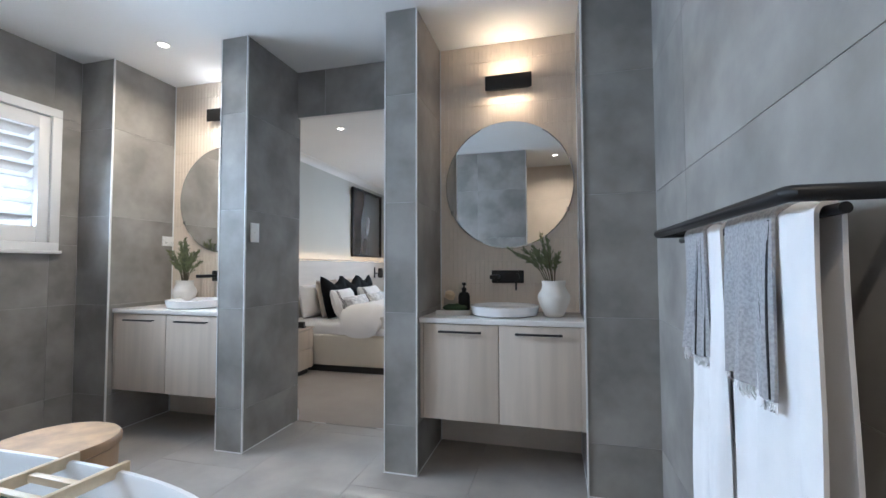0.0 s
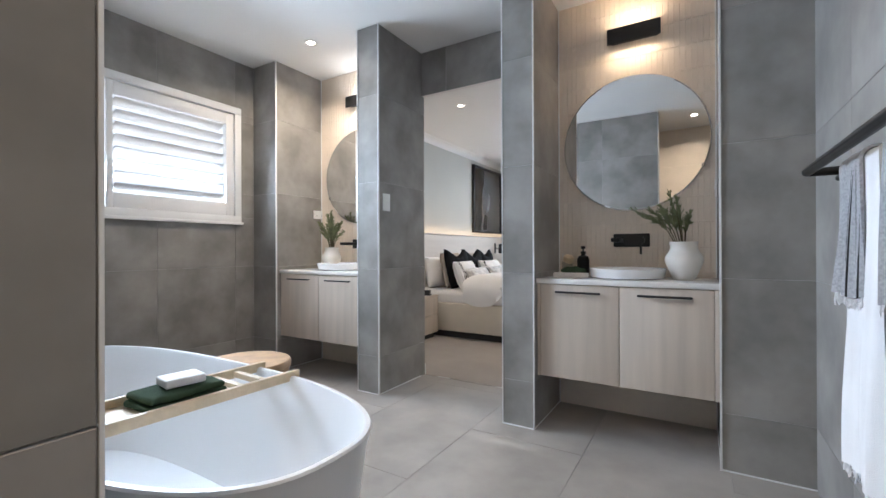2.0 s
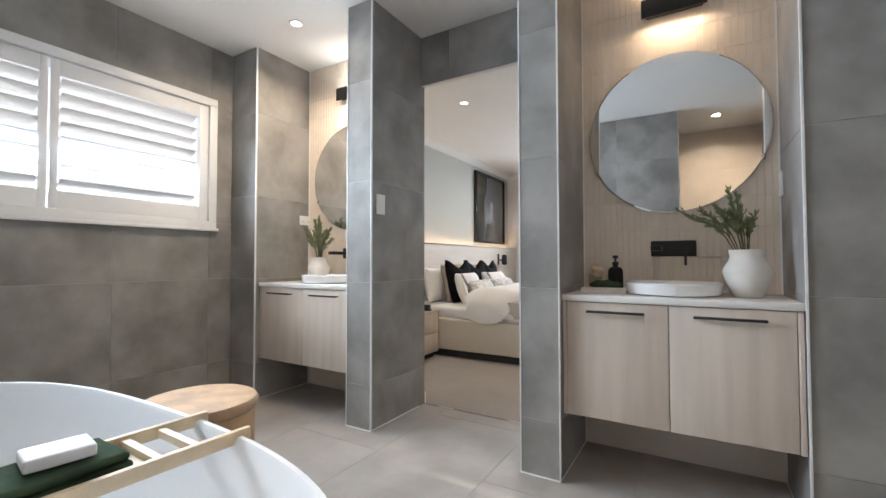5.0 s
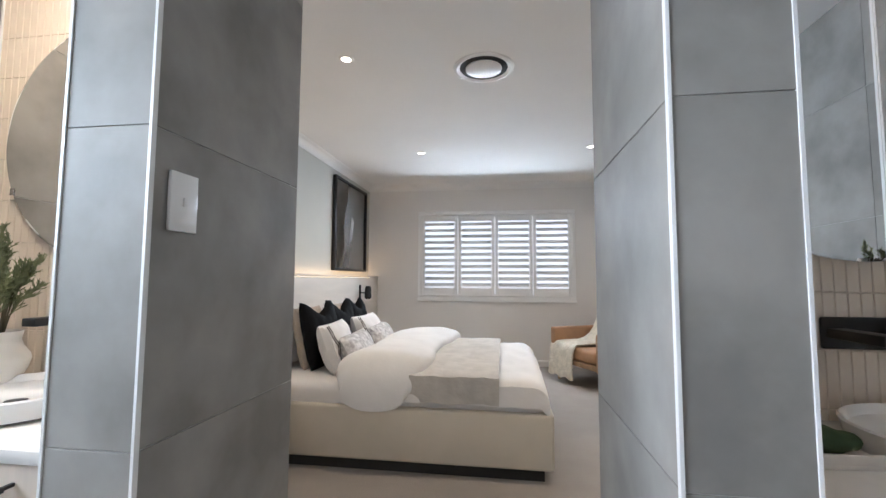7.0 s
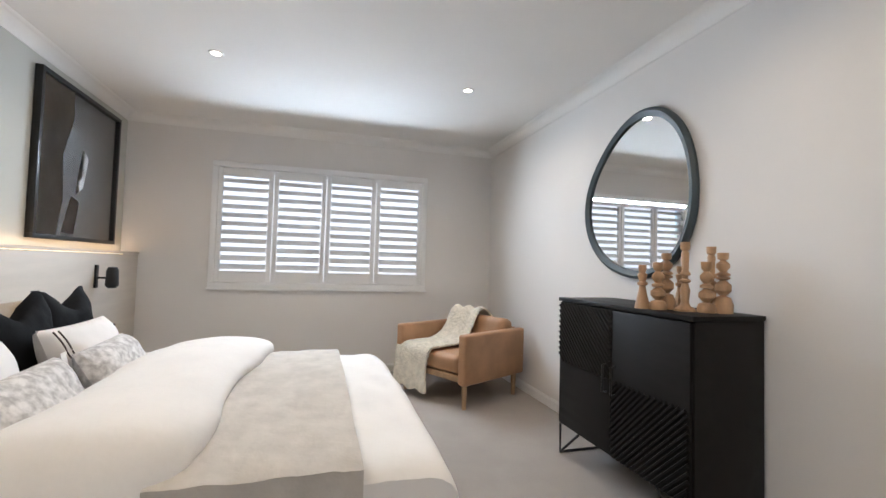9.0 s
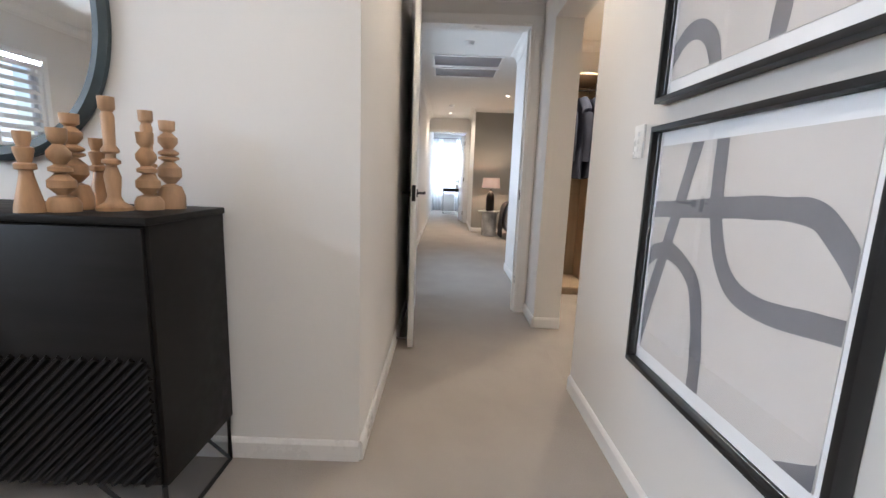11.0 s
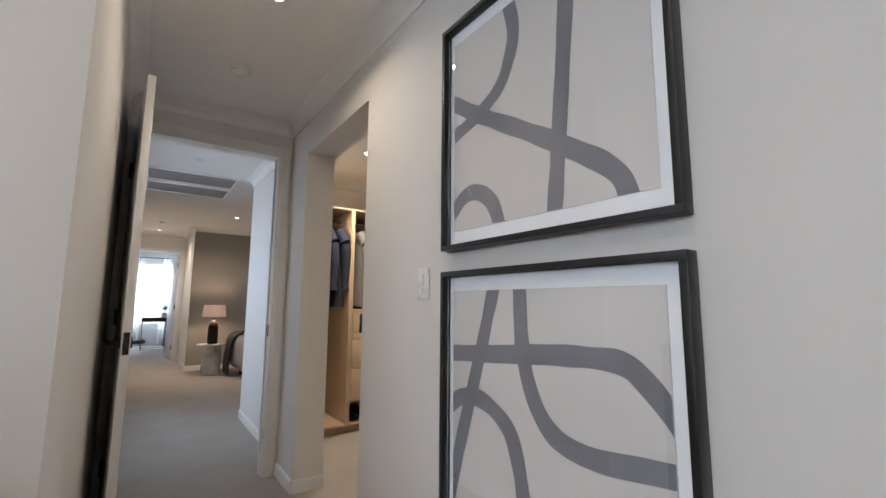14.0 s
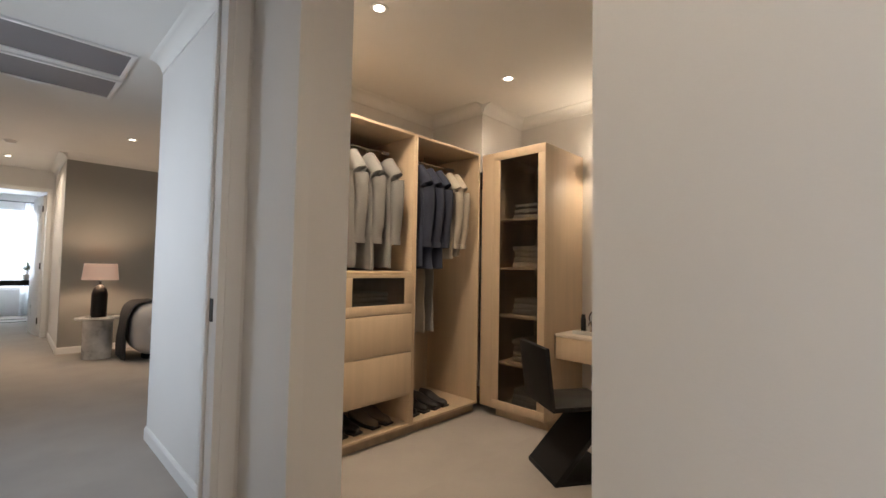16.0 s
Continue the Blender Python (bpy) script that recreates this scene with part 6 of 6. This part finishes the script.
for q_ in ((0, 1, 2, 3), (4, 5, 6, 7), (0, 1, 5, 4), (1, 2, 6, 5), (2, 3, 7, 6), (3, 0, 4, 7)):
    b.faces.new([vs_[k] for k in q_])
bmesh.ops.recalc_face_normals(b, faces=b.faces[:])
part("diagonal", b, BLACKP, zc)
om = thing("oval_mirror", pose(2.42, 0.373, 1.34), "frameless oval wall mirror over the dressing table", "mirror")
part("mirror_glass", loft([[(0.30 * math.cos(a), 0.004, 0.45 * math.sin(a)) for a in [2 * math.pi * k / 64 for k in range(64)]], [(0.30 * math.cos(a), 0.010, 0.45 * math.sin(a)) for a in [2 * math.pi * k / 64 for k in range(64)]]]), MIRROR, om)
cs_ = thing("wall_light", pose(2.54, 0.372, 2.03), "small black wall light glowing over the dressing table", "wall light")
part("cover", B(-0.14, 0.14, 0.045, 0.055, -0.045, 0.045, bevel=0.002), BLACK, cs_)
part("led_panel", B(-0.12, 0.12, 0.0, 0.045, -0.028, 0.028), LEDS, cs_, "warm lit diffuser")
lamp("AREA", "sconce_up", look((2.54, 0.43, 2.09), (2.54, 0.39, 3)), 3.5, WARM, 0.26, 0.03)
lamp("AREA", "sconce_down", look((2.54, 0.43, 1.97), (2.54, 0.39, 1)), 3.5, WARM, 0.26, 0.03)
ct = tagged(part("cosmetics_tray", box(B(-0.14, 0.14, -0.08, 0.08, 0, 0.012, bevel=0.003), -0.14, 0.14, 0.072, 0.08, 0.01, 0.03, bevel=0.002), MARBLE, m=pose(2.58, 0.66, 0.706)), "grey stone cosmetics tray", "tray")
tm = thing("makeup_mirror", pose(2.55, 0.64, 0.719, 0, 0, 20), "round black table mirror on the tray", "mirror")
part("frame", tube([(0.075 * math.cos(a), 0, 0.105 + 0.075 * math.sin(a)) for a in [2 * math.pi * k / 32 for k in range(32)]], 0.005, 8, closed=True), BLACK, tm)
part("mirror_glass", cyl(bmesh.new(), 0.073, 0.073, 0.004, pose(0, 0, 0.105, 90, 0, 0), 32), MIRROR, tm)
part("stand", cyl(bmesh.new(), 0.04, 0.008, 0.03, pose(0, 0, 0.015), 20), BLACK, tm)
tagged(part("perfume_bottle", lathe([(0, 0), (0.02, 0), (0.022, 0.05), (0.012, 0.06), (0.012, 0.08), (0, 0.08)], 20), GLASSM, m=pose(2.60, 0.70, 0.719)), "small clear glass perfume bottle", "bottle")
tagged(part("perfume_bottle", lathe([(0, 0), (0.018, 0), (0.018, 0.10), (0.014, 0.105), (0.014, 0.13), (0, 0.13)], 20), BLACKP, m=pose(2.67, 0.66, 0.719)), "tall black bottle on the tray", "bottle")

# ---- hall ----
st_ = thing("side_table", pose(7.94, 2.915, 0), "round marble pedestal side table", "side table")
part("top", lathe([(0, 0.475), (0.225, 0.475), (0.235, 0.485), (0.23, 0.5), (0, 0.502)], 48), MARBLE, st_)
part("pedestal", lathe([(0, 0.0), (0.15, 0.0), (0.15, 0.474), (0, 0.474)], 40), MARBLE, st_)
tl_ = thing("table_lamp", pose(7.94, 2.915, 0.502), "dark bottle-shaped table lamp with a lit blush shade", "table lamp")
part("base", lathe([(0, 0), (0.075, 0), (0.082, 0.03), (0.082, 0.28), (0.065, 0.35), (0.03, 0.39), (0.012, 0.40), (0.012, 0.44), (0, 0.44)], 32), BLACKW, tl_)
part("shade", lathe([(0.185, 0.46), (0.165, 0.66), (0.162, 0.66), (0.182, 0.46), (0.185, 0.46)], 40), SHADE_IN, tl_, "lit blush linen shade")
lamp("POINT", "table_lamp_bulb", pose(7.94, 2.915, 1.06), 20, (1.0, 0.70, 0.45), 0.05)
ac = thing("tub_chair", pose(7.60, 2.27, 0), "pale grey boucle tub chair", "armchair")
part("back_shell", soft_box(-0.38, 0.38, -0.40, 0.40, 0.06, 0.70, 0.22, 4, 0.0, seg=6), BOUCLE, ac)
part("seat_cushion", soft_box(-0.42, 0.20, -0.26, 0.26, 0.30, 0.46, 0.06, 4), BOUCLE, ac)
part("foot_ring", lathe([(0, 0), (0.25, 0), (0.25, 0.07), (0, 0.07)], 32), BLACKP, ac)
b = bmesh.new()
pth = smooth_path([(0.05, 0.15, 0.715), (0.03, 0.33, 0.70), (0.0, 0.43, 0.60), (0.0, 0.46, 0.35), (0.0, 0.47, 0.03)], 6)
g_ = [[b.verts.new((p.x + v_ * 0.24, p.y + 0.012 * math.sin(v_ * 12 + i * 0.4), p.z)) for v_ in [k / 12 - 1 for k in range(25)]] for i, p in enumerate(pth)]
for a, c in zip(g_, g_[1:]):
    for j in range(24):
        b.faces.new((a[j], a[j + 1], c[j + 1], c[j]))
bmesh.ops.recalc_face_normals(b, faces=b.faces[:])
bmesh.ops.solidify(b, geom=b.faces[:], thickness=0.012)
tagged(part("dark_throw", b, DARK_STRIPE, m=ac.matrix_basis), "charcoal throw hanging over the tub chair", "throw")
plate("light_switch", pose(8.7, 3.251, 1.18, 0, 0, 180), 0.076, 0.122, "white light switch plate at the end of the hall", 2)
fd = tagged(new("door_2"), "white door of the far room standing open", "door", kind="structure")
fd.matrix_basis = pose(10.32, 3.34, 0, 0, 0, 6)
part("leaf", B(0, 0.80, 0.0, 0.036, 0.01, 2.22, bevel=0.002), GLOSSW, fd)
for z in (0.25, 1.1, 2.0):
    part("hinge", B(-0.006, 0.004, 0.03, 0.046, z - 0.05, z + 0.05, bevel=0.002), BLACK, fd, "black hinge")
w4 = bmesh.new()
for a in ((2.9, 4.28, 0.55, 0.61), (2.9, 4.28, 2.24, 2.3), (2.9, 2.96, 0.61, 2.24), (4.22, 4.28, 0.61, 2.24)):
    box(w4, 14.02, 14.08, a[0], a[1], a[2], a[3], bevel=0.003)
struct("window_4", w4, SHUT, "white framed window in the far room", "window")
rod = thing("curtain_rod", pose(13.85, 3.4, 2.42), "thin black curtain rod over sheers", "curtain rod")
part("rod", cyl(bmesh.new(), 0.010, 0.010, 1.9, pose(0, 0, 0, 90, 0, 0), 12), BLACK, rod)
for y0, y1 in ((3.02, 3.52), (3.95, 4.25)):
    b = bmesh.new()
    g_ = [[b.verts.new((13.85 + 0.035 * math.sin(j * 0.9), y0 + (y1 - y0) * j / 40, z)) for j in range(41)] for z in (0.02, 1.2, 2.41)]
    for a, c in zip(g_, g_[1:]):
        for j in range(40):
            b.faces.new((a[j], a[j + 1], c[j + 1], c[j]))
    bmesh.ops.solidify(b, geom=b.faces[:], thickness=0.002)
    tagged(part("sheer_curtain", b, SHEER), "white sheer curtain gathered beside the window", "curtain", "sheer curtains")
dk = thing("desk", pose(12.95, 3.64, 0), "black desk with slim metal legs in the far room", "desk")
part("top", B(-0.28, 0.28, -0.27, 0.27, 0.70, 0.80, bevel=0.003), BLACKP, dk)
for x in (-0.26, 0.26):
    part("leg_frame", tube([(x, -0.25, 0.70), (x, -0.25, 0.01), (x, 0.25, 0.01), (x, 0.25, 0.70)], 0.011, 6), BLACK, dk)
pt = thing("potted_plant", pose(12.85, 3.44, 0.80), "green trailing plant in a small pot on the desk", "plant")
part("pot", lathe([(0, 0), (0.06, 0), (0.075, 0.12), (0.068, 0.12), (0.055, 0.01), (0, 0.01)], 24), VASE, pt)
st2, lf2 = foliage(random.Random(9), 12, 0.16, 0.30)
part("stems", st2, STEM, pt, m=pose(0, 0, 0.11))
tagged(part("leaves", lf2, LEAF, pt, m=pose(0, 0, 0.11), sm=False), kind="stuff")

# ---- small repeated pieces of the setting ----
lay_tiles()
FJX, FJY = -0.22, 1.75
for i in range(-5, 3):
    for j in range(-3, 3):
        x0, x1 = FJX + i * 0.612, FJX + (i + 1) * 0.612
        y0, y1 = FJY + j * 1.224 + (0.612 if i % 2 else 0), FJY + (j + 1) * 1.224 + (0.612 if i % 2 else 0)
        x0, x1, y0, y1 = max(x0, -3.04), min(x1, 0.69), max(y0, -0.6), min(y1, 3.118)
        if x1 - x0 > 0.03 and y1 - y0 > 0.03:
            piece("floor_tile", floor_b, (x1 - x0 - 0.0014, y1 - y0 - 0.0014, 0.010), ((x0 + x1) / 2, (y0 + y1) / 2, -0.005), FLOOR_TILE, 0.0008)
for bw, bx, nm in FTILES:
    cw, rh = 0.0293, 0.1455
    nx, nz = int((bx[1] - bx[0]) / cw), int(H / rh) + 1
    rest = []
    for k in range(nz):
        z0, z1 = k * rh, min((k + 1) * rh, H)
        for i in range(nx):
            cx, cz = bx[0] + (i + 0.5) * (bx[1] - bx[0]) / nx, (z0 + z1) / 2
            if nm == "e" and z0 > 1.15 and len(SHARED) and 1.15 < z0 and k < nz:
                if math.hypot(cx + 0.07, cz - 1.65) < 0.34:
                    continue
                piece("finger_tile", bw, ((bx[1] - bx[0]) / nx - 0.0014, 0.009, z1 - z0 - 0.0014), (cx, 3.0455, cz), FINGER, 0.0015)
            elif z0 > 0.7:
                rest.append((cx, cz, (bx[1] - bx[0]) / nx - 0.0014, z1 - z0 - 0.0014))
    vs, fs = [], []
    for cx, cz, w_, h_ in rest:
        o = len(vs)
        e = 0.0015
        for yy, q_ in ((3.05, 0), (3.0435, 0), (3.041, e)):
            vs += [(cx - w_ / 2 + q_, yy, cz - h_ / 2 + q_), (cx + w_ / 2 - q_, yy, cz - h_ / 2 + q_), (cx + w_ / 2 - q_, yy, cz + h_ / 2 - q_), (cx - w_ / 2 + q_, yy, cz + h_ / 2 - q_)]
        for r_ in (0, 4):
            for s in range(4):
                t = (s + 1) % 4
                fs.append((o + r_ + s, o + r_ + t, o + r_ + 4 + t, o + r_ + 4 + s))
        fs.append((o + 8, o + 9, o + 10, o + 11))
    me = bpy.data.meshes.new("finger_tiles")
    me.from_pydata(vs, [], fs)
    me.materials.append(FINGER)
    ob = new("finger_tiles", me)
    ob.parent = bw
    tagged(ob, "rows of cream glazed finger tiles", kind="stuff")
